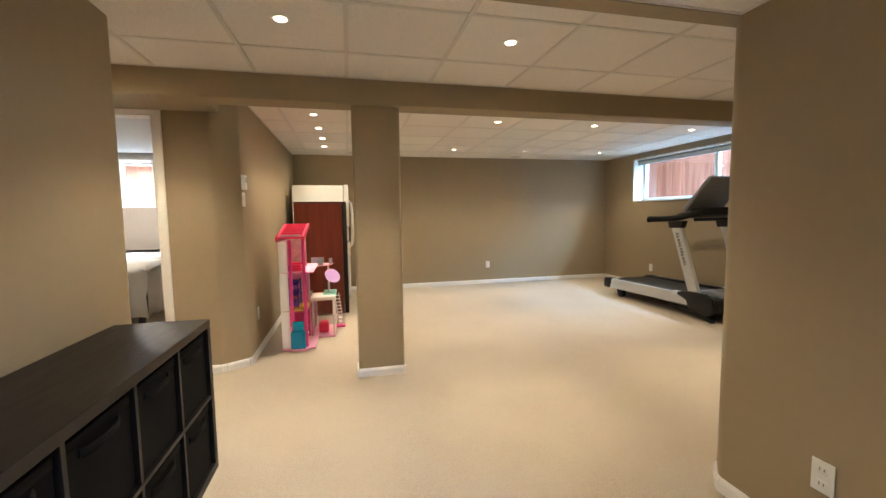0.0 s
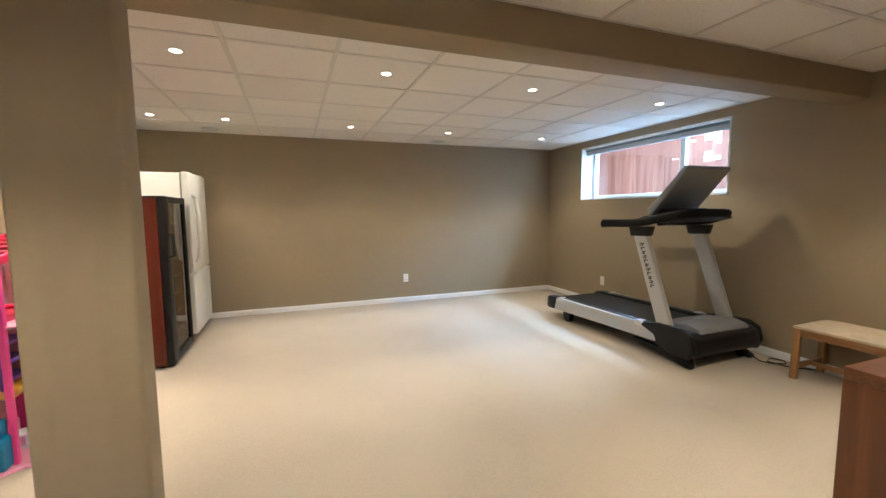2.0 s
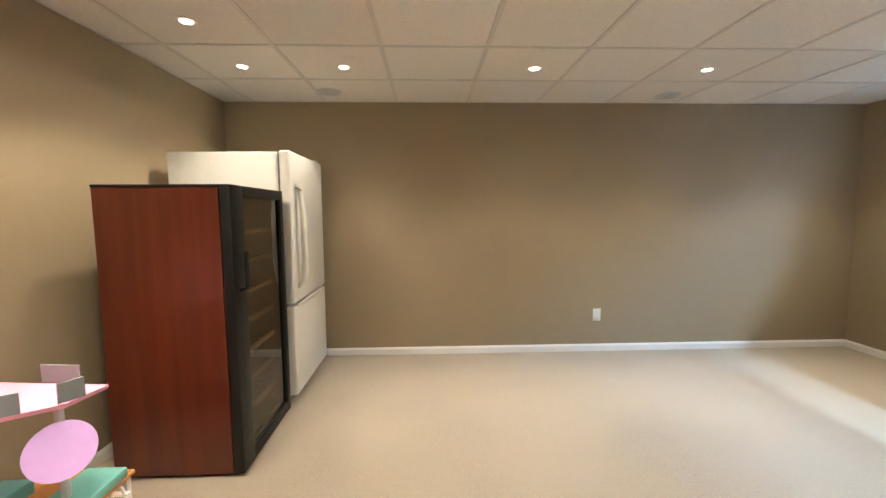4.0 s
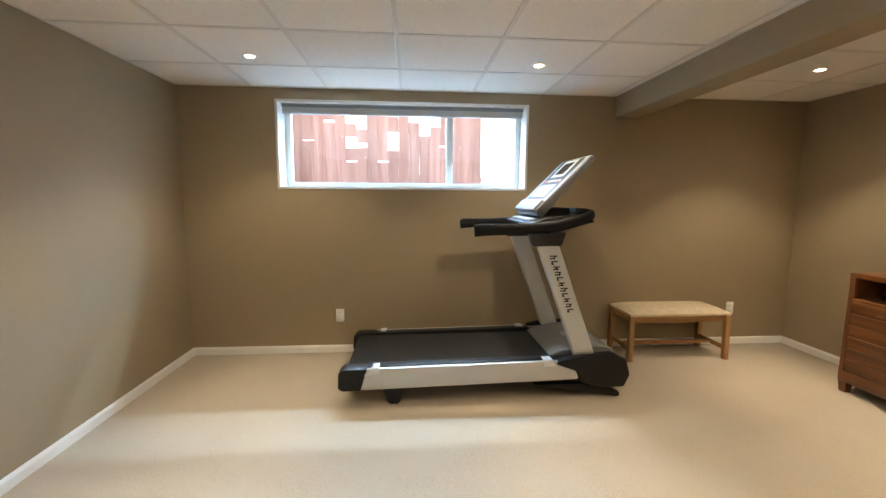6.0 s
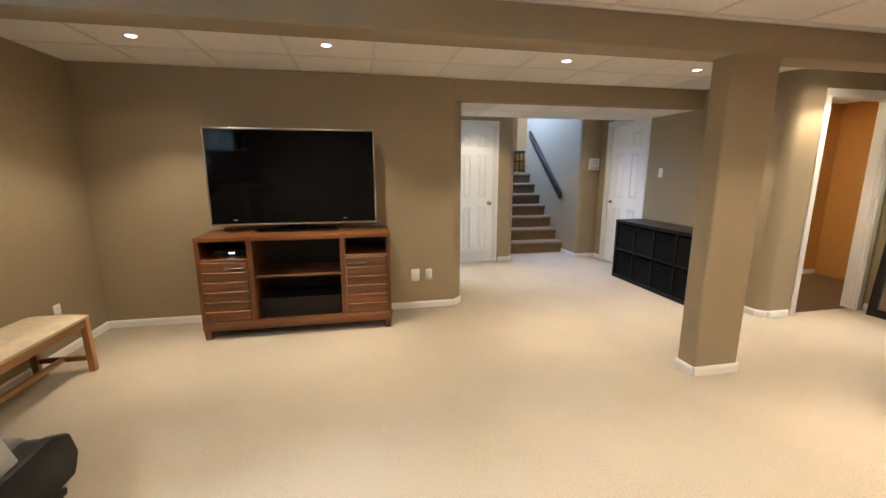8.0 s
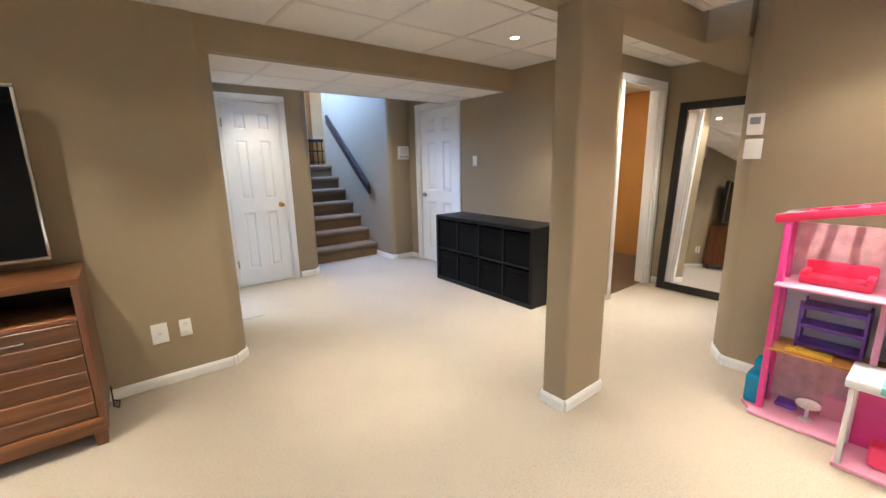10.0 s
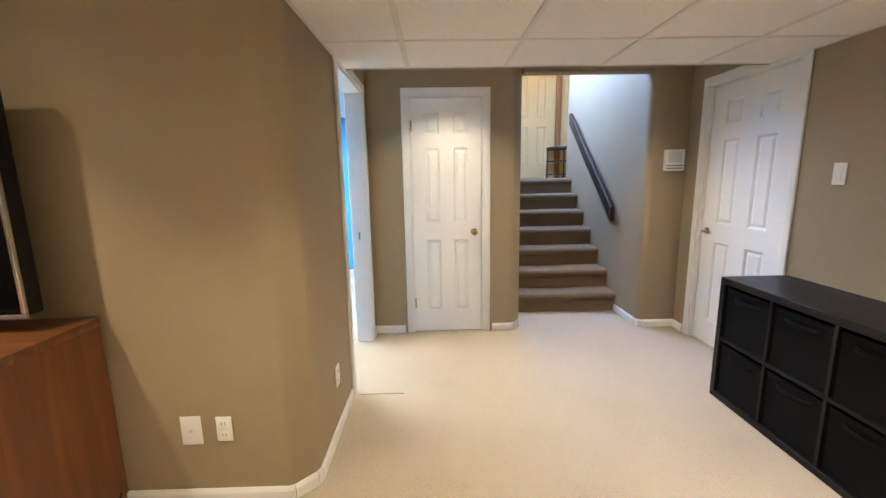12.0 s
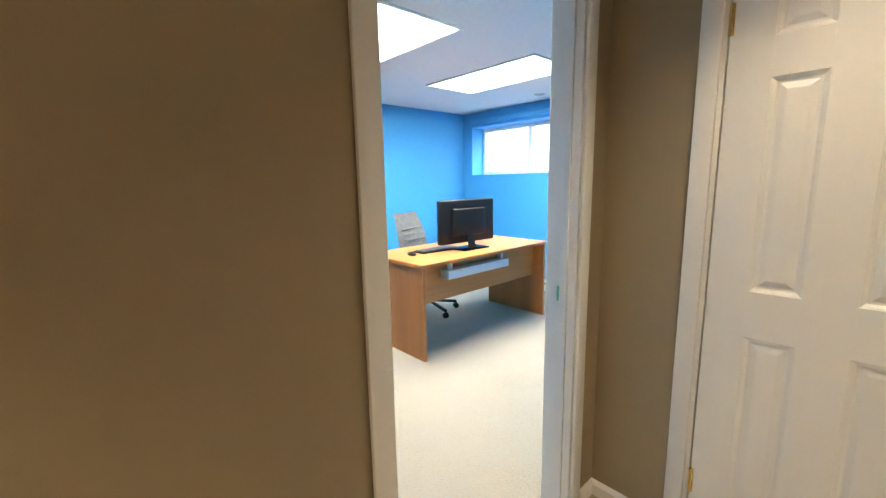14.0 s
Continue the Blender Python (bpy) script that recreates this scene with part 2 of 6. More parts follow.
M_BLACKP = mat("black_plastic", (0.007, 0.007, 0.0075), 0.45, vary=0.2, scale=12, bump=0.12, bump_scale=500, spec=0.3)
M_RUBBER = mat("running_belt_rubber", (0.010, 0.011, 0.012), 0.6, vary=0.22, scale=9, bump=0.45, bump_scale=600)
M_FOAM = mat("black_grip_foam", (0.006, 0.006, 0.006), 0.75, vary=0.2, scale=14, bump=0.3, bump_scale=400, spec=0.25)
M_SILVER = mat("silver_grey_paint", (0.50, 0.50, 0.485), 0.36, metal=0.25, vary=0.03, scale=7)
M_HOOD = mat("grey_hood_plastic", (0.17, 0.17, 0.17), 0.45, vary=0.06, scale=9, bump=0.08)
M_CONSOLE = mat("silver_console_plastic", (0.27, 0.29, 0.32), 0.4, metal=0.2, vary=0.04, scale=9)
M_LTGREY = mat("light_grey_plastic", (0.60, 0.61, 0.61), 0.42, vary=0.03, scale=9)
M_CHROME = mat("brushed_steel", (0.62, 0.60, 0.57), 0.22, metal=1.0, vary=0.05, scale=30, rough_vary=0.06)
M_BRASS = mat("polished_brass", (0.80, 0.56, 0.22), 0.18, metal=1.0, vary=0.06, scale=20, rough_vary=0.05)
M_SCREEN = mat("black_screen_glass", (0.0025, 0.0025, 0.003), 0.07, vary=0.1, rough_vary=0.0, spec=0.2)
M_LCD = mat("lcd_screen", (0.035, 0.04, 0.05), 0.16, vary=0.15, rough_vary=0.03)
M_FRIDGE = mat("white_enamel_steel", (0.77, 0.76, 0.72), 0.33, vary=0.02, scale=3, bump=0.06, bump_scale=260)
M_GASKET = mat("grey_gasket", (0.17, 0.165, 0.16), 0.7)
M_PLATE = mat("white_plate_plastic", (0.78, 0.77, 0.73), 0.35, vary=0.02)
M_SLOT = mat("dark_slot", (0.03, 0.028, 0.025), 0.6)
M_PINK = mat("hot_pink_plastic", (0.72, 0.055, 0.28), 0.35, vary=0.05)
M_LTPINK = mat("pale_pink_plastic", (0.80, 0.36, 0.50), 0.38, vary=0.05)
M_REDPINK = mat("coral_red_plastic", (0.78, 0.04, 0.12), 0.33, vary=0.05)
M_TEAL = mat("teal_plastic", (0.004, 0.21, 0.37), 0.22, vary=0.08)
M_AQUA = mat("mint_plastic", (0.18, 0.50, 0.45), 0.4, vary=0.08)
M_PURPLE = mat("purple_plastic", (0.13, 0.045, 0.33), 0.4, vary=0.1)
M_LILAC = mat("lilac_plastic", (0.48, 0.30, 0.62), 0.4, vary=0.05)
M_YELLOW = mat("yellow_plastic", (0.75, 0.45, 0.04), 0.4, vary=0.05)
M_ORANGEP = mat("orange_wood_print", (0.60, 0.27, 0.07), 0.45, vary=0.12)
M_TOYWHITE = mat("white_toy_plastic", (0.76, 0.73, 0.72), 0.4, vary=0.04)
M_TOYROSE = mat("rose_print_wall", (0.66, 0.42, 0.44), 0.55, vary=0.25, scale=16)
M_TOYGREY = mat("grey_toy_plastic", (0.26, 0.30, 0.33), 0.4, vary=0.05)
M_DARKRAIL = wood("dark_stained_rail", (0.012, 0.006, 0.004), (0.034, 0.015, 0.010), 0.55, "y")
M_BEECH = wood("beech_laminate", (0.43, 0.15, 0.035), (0.53, 0.21, 0.055), 0.42, "y", scale=3)
M_BEECH_V = wood("beech_laminate_upright", (0.42, 0.14, 0.032), (0.51, 0.19, 0.05), 0.42, "z", scale=3)
M_GREYCLOTH = mat("grey_upholstery", (0.23, 0.235, 0.24), 0.95, vary=0.15, scale=25, bump=0.5, bump_scale=600, spec=0.1)
M_SHEET = mat("white_bed_linen", (0.78, 0.75, 0.71), 0.9, vary=0.05, scale=6, bump=0.5, bump_scale=30, spec=0.1)
M_FENCE = wood("red_cedar_board", (0.25, 0.105, 0.075), (0.40, 0.215, 0.165), 0.8, "z", scale=3)
M_GROUND = mat("packed_earth", (0.12, 0.10, 0.075), 0.95, vary=0.3, scale=4)
M_FRAMEBLK = mat("black_mirror_frame", (0.010, 0.009, 0.009), 0.35, vary=0.2, scale=14)
M_MIRROR, _n, _l, _b = base_mat("mirror_silver")
_b.inputs["Base Color"].default_value, _b.inputs["Metallic"].default_value, _b.inputs["Roughness"].default_value = (0.9, 0.9, 0.9, 1), 1.0, 0.02
M_GLASS = clear("window_glass")
M_SMOKE = clear("smoked_glass", (0.42, 0.38, 0.33))
M_BULB = glow("lamp_bulb", (1.0, 0.82, 0.56), 26.0)
M_PANEL = glow("fluorescent_diffuser", (0.90, 0.96, 1.0), 5.5)
M_LED = glow("display_led", (0.8, 0.9, 1.0), 3.0)
M_BACKSKY = glow("bright_overcast_backdrop", (0.93, 0.97, 1.0), 2.2)


# geometry helpers
def bm_box(bm, x0, x1, y0, y1, z0, z1, mi=0):
    v = [bm.verts.new((x, y, z)) for z in (z0, z1) for y in (y0, y1) for x in (x0, x1)]
    fs = []
    for q in ((0, 2, 3, 1), (4, 5, 7, 6), (0, 1, 5, 4), (2, 6, 7, 3), (0, 4, 6, 2), (1, 3, 7, 5)):
        f = bm.faces.new([v[i] for i in q])
        f.material_index = mi
        fs.append(f)
    return v


def bm_prism(bm, pts, z0, z1):
    """Upright prism over a plan outline."""
    lo = [bm.verts.new((x, y, z0)) for x, y in pts]
    hi = [bm.verts.new((x, y, z1)) for x, y in pts]
    n = len(pts)
    bm.faces.new(lo[::-1])
    bm.faces.new(hi)
    for i in range(n):
        bm.faces.new((lo[i], lo[(i + 1) % n], hi[(i + 1) % n], hi[i]))


def bm_extrude(bm, pts, axis, c0, c1):
    """Prism of an outline in the plane across an axis: 'x' takes (y, z), 'y' takes (x, z), 'z' takes (x, y)."""
    def at(p, c):
        return {"x": (c, p[0], p[1]), "y": (p[0], c, p[1]), "z": (p[0], p[1], c)}[axis]
    lo, hi = [bm.verts.new(at(p, c0)) for p in pts], [bm.verts.new(at(p, c1)) for p in pts]
    n = len(pts)
    bm.faces.new(lo[::-1])
    bm.faces.new(hi)
    for i in range(n):
        bm.faces.new((lo[i], lo[(i + 1) % n], hi[(i + 1) % n], hi[i]))


def bm_tube(bm, path, rx, rz=None, n=10, closed=False):
    """Round or oval bar along a polyline; rx across, rz up."""
    rz = rz or rx
    path = [Vector(p) for p in path]
    rings = []
    for i, p in enumerate(path):
        a, b = path[max(i - 1, 0)], path[min(i + 1, len(path) - 1)]
        d = (b - a).normalized()
        up = Vector((0, 0, 1)) if abs(d.z) < 0.9 else Vector((0, 1, 0))
        side = d.cross(up).normalized()
        upv = side.cross(d).normalized()
        rings.append([bm.verts.new(p + side * rx * math.cos(k * math.tau / n) + upv * rz * math.sin(k * math.tau / n)) for k in range(n)])
    for r0, r1 in zip(rings, rings[1:]):
        for k in range(n):
            bm.faces.new((r0[k], r0[(k + 1) % n], r1[(k + 1) % n], r1[k]))
    bm.faces.new(rings[0][::-1])
    bm.faces.new(rings[-1])


def bm_disc(bm, c, r0, r1, z0, z1, n=24):
    """Upright round piece, radius r0 below and r1 above."""
    lo = [bm.verts.new((c[0] + r0 * math.cos(k * math.tau / n), c[1] + r0 * math.sin(k * math.tau / n), z0)) for k in range(n)]
    hi = [bm.verts.new((c[0] + r1 * math.cos(k * math.tau / n), c[1] + r1 * math.sin(k * math.tau / n), z1)) for k in range(n)]
    bm.faces.new(lo[::-1])
    bm.faces.new(hi)
    for k in range(n):
        bm.faces.new((lo[k], lo[(k + 1) % n], hi[(k + 1) % n], hi[k]))


def soften(bm, w, seg=2):
    bmesh.ops.recalc_face_normals(bm, faces=bm.faces)
    es = [e for e in bm.edges if len(e.link_faces) == 2 and e.calc_face_angle(0) > 0.5]
    bmesh.ops.bevel(bm, geom=es, offset=w, segments=seg, affect="EDGES", profile=0.5, clamp_overlap=True)
    return bm


def rbox(x0, x1, y0, y1, z0, z1, w=0.004, seg=2):
    bm = bmesh.new()
    bm_box(bm, x0, x1, y0, y1, z0, z1)
    return soften(bm, w, seg) if w else bm


def mesh_ob(name, bm, material, parent=None, smooth=False, label=""):
    bmesh.ops.recalc_face_normals(bm, faces=bm.faces)
    me = bpy.data.meshes.new(name)
    bm.to_mesh(me)
    bm.free()
    for m in material if isinstance(material, (list, tuple)) else (material,):
        me.materials.append(m)
    if smooth:
        me.shade_smooth()
        me.set_sharp_from_angle(angle=radians(40))
    ob = new(name, me)
    if parent is not None:
        ob.parent = parent
    if label:
        ob["label"] = label
    return ob


def part(name, bm, material, parent, label="", smooth=True):
    return mesh_ob(name, bm, material, parent, smooth, label)


def thing(name, label, category, group="", kind="", at=None):
    ob = new(name)
    ob.empty_display_size = 0.1
    if at is not None:
        ob.matrix_basis = at
    return tagged(ob, label, category, group, kind)


def structure(name, bm, material, label, category, parent=None, smooth=False):
    return tagged(mesh_ob(name, bm, material, parent, smooth), label, category, "", "structure")


# the plan
Z_MAIN, Z_BEAM, Z_SOF = 2.245, 2.068, 2.05
XW, YB, YT, XF, YC, XL, XM = 4.145, 3.55, -1.893, 0.877, -3.81, -1.83, -1.553
ZT = 2.45
SOF_Y = (-3.03, -1.905)
BEAM_Y = (-0.308, -0.10)
POST = (-0.665, -0.308, -0.260, -0.104)
WIN = (0.667, 2.785, 1.43, 2.157)
OFFICE_DOOR = (-3.635, -2.785)
CLOSET_DOOR = (-0.098, 0.534)
LEFT_DOOR = (-3.585, -2.76)
BATH_DOOR = (-2.99, -2.21)
BED_DOOR = (-2.898, -2.118)
DH = 2.045
STAIR_X = (-1.50, -0.435)
STAIR_Y0, RISE, RUN, STEPS = -4.28, 0.19, 0.245, 7
Z_LAND = RISE * STEPS
XA = -3.10
YA0, YA1 = -0.93, 0.135


def wall_pieces(bm, axis, p0, p1, a, b, z0, z1, holes=()):
    """Wall along 'x' or 'y' from a to b, thickness p0..p1, cut by holes (a0, a1, z0, z1)."""
    def put(s0, s1, q0, q1):
        if s1 - s0 > 1e-4 and q1 - q0 > 1e-4:
            if axis == "x":
                bm_box(bm, s0, s1, p0, p1, q0, q1)
            else:
                bm_box(bm, p0, p1, s0, s1, q0, q1)
    at = a
    for h0, h1, q0, q1 in sorted(holes):
        put(at, h0, z0, z1)
        put(h0, h1, z0, q0)
        put(h0, h1, q1, z1)
        at = h1
    put(at, b, z0, z1)


def arc(cx, cy, r, a0, a1, n=6):
    return [(cx + r * math.cos(radians(a0 + (a1 - a0) * k / n)), cy + r * math.sin(radians(a0 + (a1 - a0) * k / n))) for k in range(n + 1)]


# floors
bm = bmesh.new()
bm_box(bm, -6, 5, -8, 4.2, -0.12, 0)
structure("floor", bm, M_CARPET, "beige cut-pile carpet covering the whole basement floor", "floor")
bm = bmesh.new()
bm_box(bm, -4.2, -1.90, -2.6, YA0 - 0.06, 0.001, 0.006)
structure("floor_bathroom", bm, M_VINYL, "dark brown vinyl floor of the side room", "floor")

# walls of the main room
bm = bmesh.new()
wall_pieces(bm, "x", YB, YB + 0.15, XM - 0.12, XW + 0.3, 0, ZT)
structure("wall_north", bm, M_WALL, "plain taupe painted wall", "wall")
bm = bmesh.new()
wall_pieces(bm, "y", XW, XW + 0.28, YT - 0.12, YB, 0, ZT, [WIN])
structure("wall_east", bm, M_WALL, "taupe painted wall around the basement window", "wall")
bm = bmesh.new()
bm_prism(bm, [(XW, YT - 0.12), (XW, YT), (XF + 0.11, YT), (XF + 0.085, YT - 0.008), (XF + 0.01, YT - 0.085), (XF, YT - 0.11),
              (XF, OFFICE_DOOR[1]), (XF + 0.12, OFFICE_DOOR[1]), (XF + 0.12, YT - 0.12)], 0, ZT)
wall_pieces(bm, "y", XF, XF + 0.12, YC, OFFICE_DOOR[1], 0, ZT, [(OFFICE_DOOR[0], OFFICE_DOOR[1] - 1e-3, 0, DH)])
for f in [f for f in bm.faces if f.calc_area() < 1e-9]:
    bm.faces.remove(f)
structure("wall_south", bm, M_WALL, "taupe painted wall with a clipped outer corner", "wall", smooth=True)
bm = bmesh.new()
wall_pieces(bm, "x", YC - 0.12, YC, -0.315, XF + 0.12, 0, ZT, [(*CLOSET_DOOR, 0, DH)])
bm_prism(bm, [(-0.315, YC - 0.12), (-0.315, YC), (-0.345, YC), (-0.365, YC - 0.010), (-0.427, YC - 0.095), (-0.435, YC - 0.12)], 0, ZT)
bm_box(bm, STAIR_X[0], STAIR_X[1], YC - 0.12, YC, 2.21, ZT)
structure("wall_closet", bm, M_WALL, "taupe painted wall beside the stair foot", "wall", smooth=True)
bm = bmesh.new()
wall_pieces(bm, "y", STAIR_X[1], STAIR_X[1] + 0.12, -7.4, YC - 0.12, 0, 4.2)
structure("wall_stair_east", bm, M_WALL, "taupe painted wall beside the stairs", "wall")
bm = bmesh.new()
wall_pieces(bm, "y", -1.62, STAIR_X[0], -5.98, YC - 0.10, 0, 4.2)
structure("wall_stair_west", bm, M_WALL, "taupe painted wall carrying the stair handrail", "wall")
bm = bmesh.new()
bm_prism(bm, [(XL, YC)] + arc(-1.56, YC - 0.06, 0.06, 90, 0) + [(STAIR_X[0], YC - 0.10), (XL, YC - 0.10)], 0, ZT)
structure("wall_panel_corner", bm, M_WALL, "taupe wall with a rounded corner at the stair foot", "wall", smooth=True)
bm = bmesh.new()
wall_pieces(bm, "y", XL - 0.12, XL, YC - 0.12, -1.02, 0, ZT, [(*LEFT_DOOR, 0, DH)])
bm_prism(bm, [(XL - 0.12, -1.02), (XL, -1.02), (XL - 0.006, -0.995), (XL - 0.055, YA0 - 0.012), (XL - 0.085, YA0), (XL - 0.12, YA0)], 0, ZT)
wall_pieces(bm, "x", YA0 - 0.12, YA0, XA, XL - 0.12, 0, ZT, [(*BATH_DOOR, 0, DH)])
structure("wall_west", bm, M_WALL, "taupe painted wall with a clipped end", "wall", smooth=True)
bm = bmesh.new()
wall_pieces(bm, "y", XA - 0.12, XA, YA0 - 0.12, YA1 + 0.12, 0, ZT)
wall_pieces(bm, "x", YA1, YA1 + 0.12, XA, -1.75, 0, ZT, [(*BED_DOOR, 0, DH)])
bm_prism(bm, [(-1.75, YA1 + 0.12), (-1.75, YA1), (-1.745, YA1), (-1.715, YA1 + 0.01), (-1.568, YA1 + 0.105), (XM, YA1 + 0.135), (XM, YB), (-1.67, YB), (-1.67, YA1 + 0.12)], 0, ZT)
structure("wall_left", bm, M_WALL, "taupe painted wall with a clipped corner", "wall", smooth=True)

# boxed beam, post and the wide soffit
bm = bmesh.new()
bm_prism(bm, [(XA, BEAM_Y[0]), (XW, BEAM_Y[0]), (XW, BEAM_Y[1]), (-1.66, BEAM_Y[1]), (-1.66, YA1), (XA, YA1)], Z_BEAM, Z_MAIN + 0.1)
soften(bm, 0.012, 2)
structure("beam", bm, M_WALL, "boxed-in taupe ceiling beam across the room", "beam", smooth=True)
bm = bmesh.new()
x0, x1, y0, y1 = POST
bm_prism(bm, arc(x1 - 0.02, y1 - 0.02, 0.02, 0, 90, 4) + arc(x0 + 0.02, y1 - 0.02, 0.02, 90, 180, 4) + arc(x0 + 0.02, y0 + 0.02, 0.02, 180, 270, 4) + arc(x1 - 0.02, y0 + 0.02, 0.02, 270, 360, 4), 0, Z_BEAM + 0.004)
structure("post", bm, M_WALL, "square taupe support post under the beam", "post", smooth=True)
bm = bmesh.new()
bm_box(bm, XL, XF + 0.095, SOF_Y[1] - 0.09, SOF_Y[1], Z_SOF - 0.004, Z_MAIN + 0.1)
bm_box(bm, XL, XF, SOF_Y[0], SOF_Y[0] + 0.02, Z_SOF - 0.002, Z_MAIN + 0.1)
structure("soffit_face", bm, M_WALL, "taupe face of the lowered ceiling", "soffit")


def ceiling_tiles(bm, xs, ys, z, bar=0.012):
    """Grid of inverted tees with lay-in tiles between them; material 0 tile, 1 grid."""
    for xa, xb in zip(xs, xs[1:]):
        for ya, yb in zip(ys, ys[1:]):
            bm_box(bm, xa + bar + 0.002, xb - bar - 0.002, ya + bar + 0.002, yb - bar - 0.002, z + 0.003, z + 0.02, 0)
    for x in xs:
        bm_box(bm, x - bar, x + bar, ys[0], ys[-1], z, z + 0.006, 1)
    for y in ys:
        bm_box(bm, xs[0], xs[-1], y - bar, y + bar, z + 0.0004, z + 0.0062, 1)
    bm_box(bm, xs[0] - 0.02, xs[-1] + 0.02, ys[0] - 0.02, ys[-1] + 0.02, z + 0.021, z + 0.06, 0)


def lines(lo, hi, first, step):
    return [lo] + [first + step * k for k in range(-12, 14) if lo + 0.05 < first + step * k < hi - 0.05] + [hi]


bm = bmesh.new()
ceiling_tiles(bm, lines(XM, XW, -0.08, 0.611), lines(BEAM_Y[1], YB, 2.952, 0.60), Z_MAIN)
ceiling_tiles(bm, lines(-3.05, XW, -0.08, 0.611), lines(SOF_Y[1], BEAM_Y[0], -1.38, 0.61), Z_MAIN)
structure("ceiling", bm, [M_TILE, M_GRID], "suspended ceiling of off-white mineral tiles", "ceiling")
bm = bmesh.new()
ceiling_tiles(bm, lines(XL, XF, -0.135, 0.61), [SOF_Y[0] + 0.02, -2.50, SOF_Y[1] - 0.09], Z_SOF)
structure("ceiling_lowered", bm, [M_TILE, M_GRID], "lowered ceiling of off-white tiles in the entry", "ceiling")
bm = bmesh.new()
ceiling_tiles(bm, lines(XL, XF, -0.135, 0.61), [YC, SOF_Y[0]], Z_MAIN)
structure("ceiling_stair_foot", bm, [M_TILE, M_GRID], "strip of tiled ceiling at the stair foot", "ceiling")


# baseboards
def baseboard(bm, a, b, h=0.066, t=0.013):
    """Board with an eased top along the line a-b; the wall lies to the right of it."""
    a, b = Vector((*a, 0)), Vector((*b, 0))
    d = (b - a).normalized()
    nrm = Vector((-d.y, d.x, 0))
    prof = [(0.0005, 0.0), (t, 0.0), (t, h * 0.72), (t * 0.55, h * 0.93), (t * 0.3, h), (0.0005, h)]
    rings = [[bm.verts.new(p + nrm * u + Vector((0, 0, v))) for u, v in prof] for p in (a, b)]
    for i in range(len(prof)):
        j = (i + 1) % len(prof)
        bm.faces.new((rings[0][i], rings[0][j], rings[1][j], rings[1][i]))
    bm.faces.new(rings[0])
    bm.faces.new(rings[1][::-1])


RUNS = [
    [(XM, YB), (XM, YA1 + 0.135), (-1.568, YA1 + 0.105), (-1.715, YA1 + 0.01), (-1.745, YA1), (BED_DOOR[1] + 0.075, YA1)],
    [(XW, YB), (XM, YB)],
    [(XW, YT), (XW, YB)],
    [(XF, OFFICE_DOOR[1] + 0.075), (XF, YT - 0.11), (XF + 0.01, YT - 0.085), (XF + 0.085, YT - 0.008), (XF + 0.11, YT), (XW, YT)],
    [(XF, YC), (XF, OFFICE_DOOR[0] - 0.075)],
    [(CLOSET_DOOR[1] + 0.075, YC), (XF, YC)],
    [(STAIR_X[1], STAIR_Y0), (STAIR_X[1], YC - 0.12), (-0.427, YC - 0.095), (-0.365, YC - 0.010), (-0.345, YC), (CLOSET_DOOR[0] - 0.075, YC)],
    [(XL, YC), (-1.56, YC), (-1.518, YC - 0.018), (STAIR_X[0], YC - 0.06), (STAIR_X[0], STAIR_Y0)],
    [(XL, LEFT_DOOR[0] - 0.075), (XL, YC)],
    [(BATH_DOOR[1] + 0.075, YA0), (XL - 0.085, YA0), (XL - 0.055, YA0 - 0.012), (XL - 0.006, -0.995), (XL, -1.02), (XL, LEFT_DOOR[1] + 0.075)],
    [(XA, YA1), (XA, YA0)],
    [(x0, y0), (x1, y0), (x1, y1), (x0, y1), (x0, y0)][::-1],
]
for run in RUNS:
    bm = bmesh.new()
    for a, b in zip(run, run[1:]):
        baseboard(bm, a, b)
    structure("baseboard", bm, M_TRIM, "low white painted baseboard", "baseboard")


# doors and their frames
def frame_parts(parent, w, h, depth, both=True, cw=0.06, ct=0.015, material=M_TRIM):
    """Jamb and casing round an opening from local x 0 to w, through y 0 (front) to -depth."""
    jt = 0.018
    part("jamb", rbox(0, jt, -depth, 0, 0, h, 0.001, 1), material, parent)
    part("jamb", rbox(w - jt, w, -depth, 0, 0, h, 0.001, 1), material, parent)
    part("head_jamb", rbox(jt, w - jt, -depth, 0, h - jt, h, 0.001, 1), material, parent)
    part("door_stop", rbox(jt, jt + 0.01, -depth * 0.5, -depth * 0.5 + 0.03, 0, h - jt, 0.001, 1), material, parent)
    part("door_stop", rbox(w - jt - 0.01, w - jt, -depth * 0.5, -depth * 0.5 + 0.03, 0, h - jt, 0.001, 1), material, parent)
    for s in ((1, 0.0), (-1, -depth)) if both else ((1, 0.0),):
        def board(xa, xb, za, zb):
            ya, yb = (s[1] + 0.0005, s[1] + ct) if s[0] > 0 else (s[1] - ct, s[1] - 0.0005)
            return rbox(xa, xb, ya, yb, za, zb, 0.005, 2)
        part("casing", board(-cw + 0.006, 0.006, 0, h - 0.006), material, parent)
        part("casing", board(w - 0.006, w + cw - 0.006, 0, h - 0.006), material, parent)
        part("head_casing", board(-cw + 0.006, w + cw - 0.006, h - 0.006, h + cw - 0.006), material, parent)


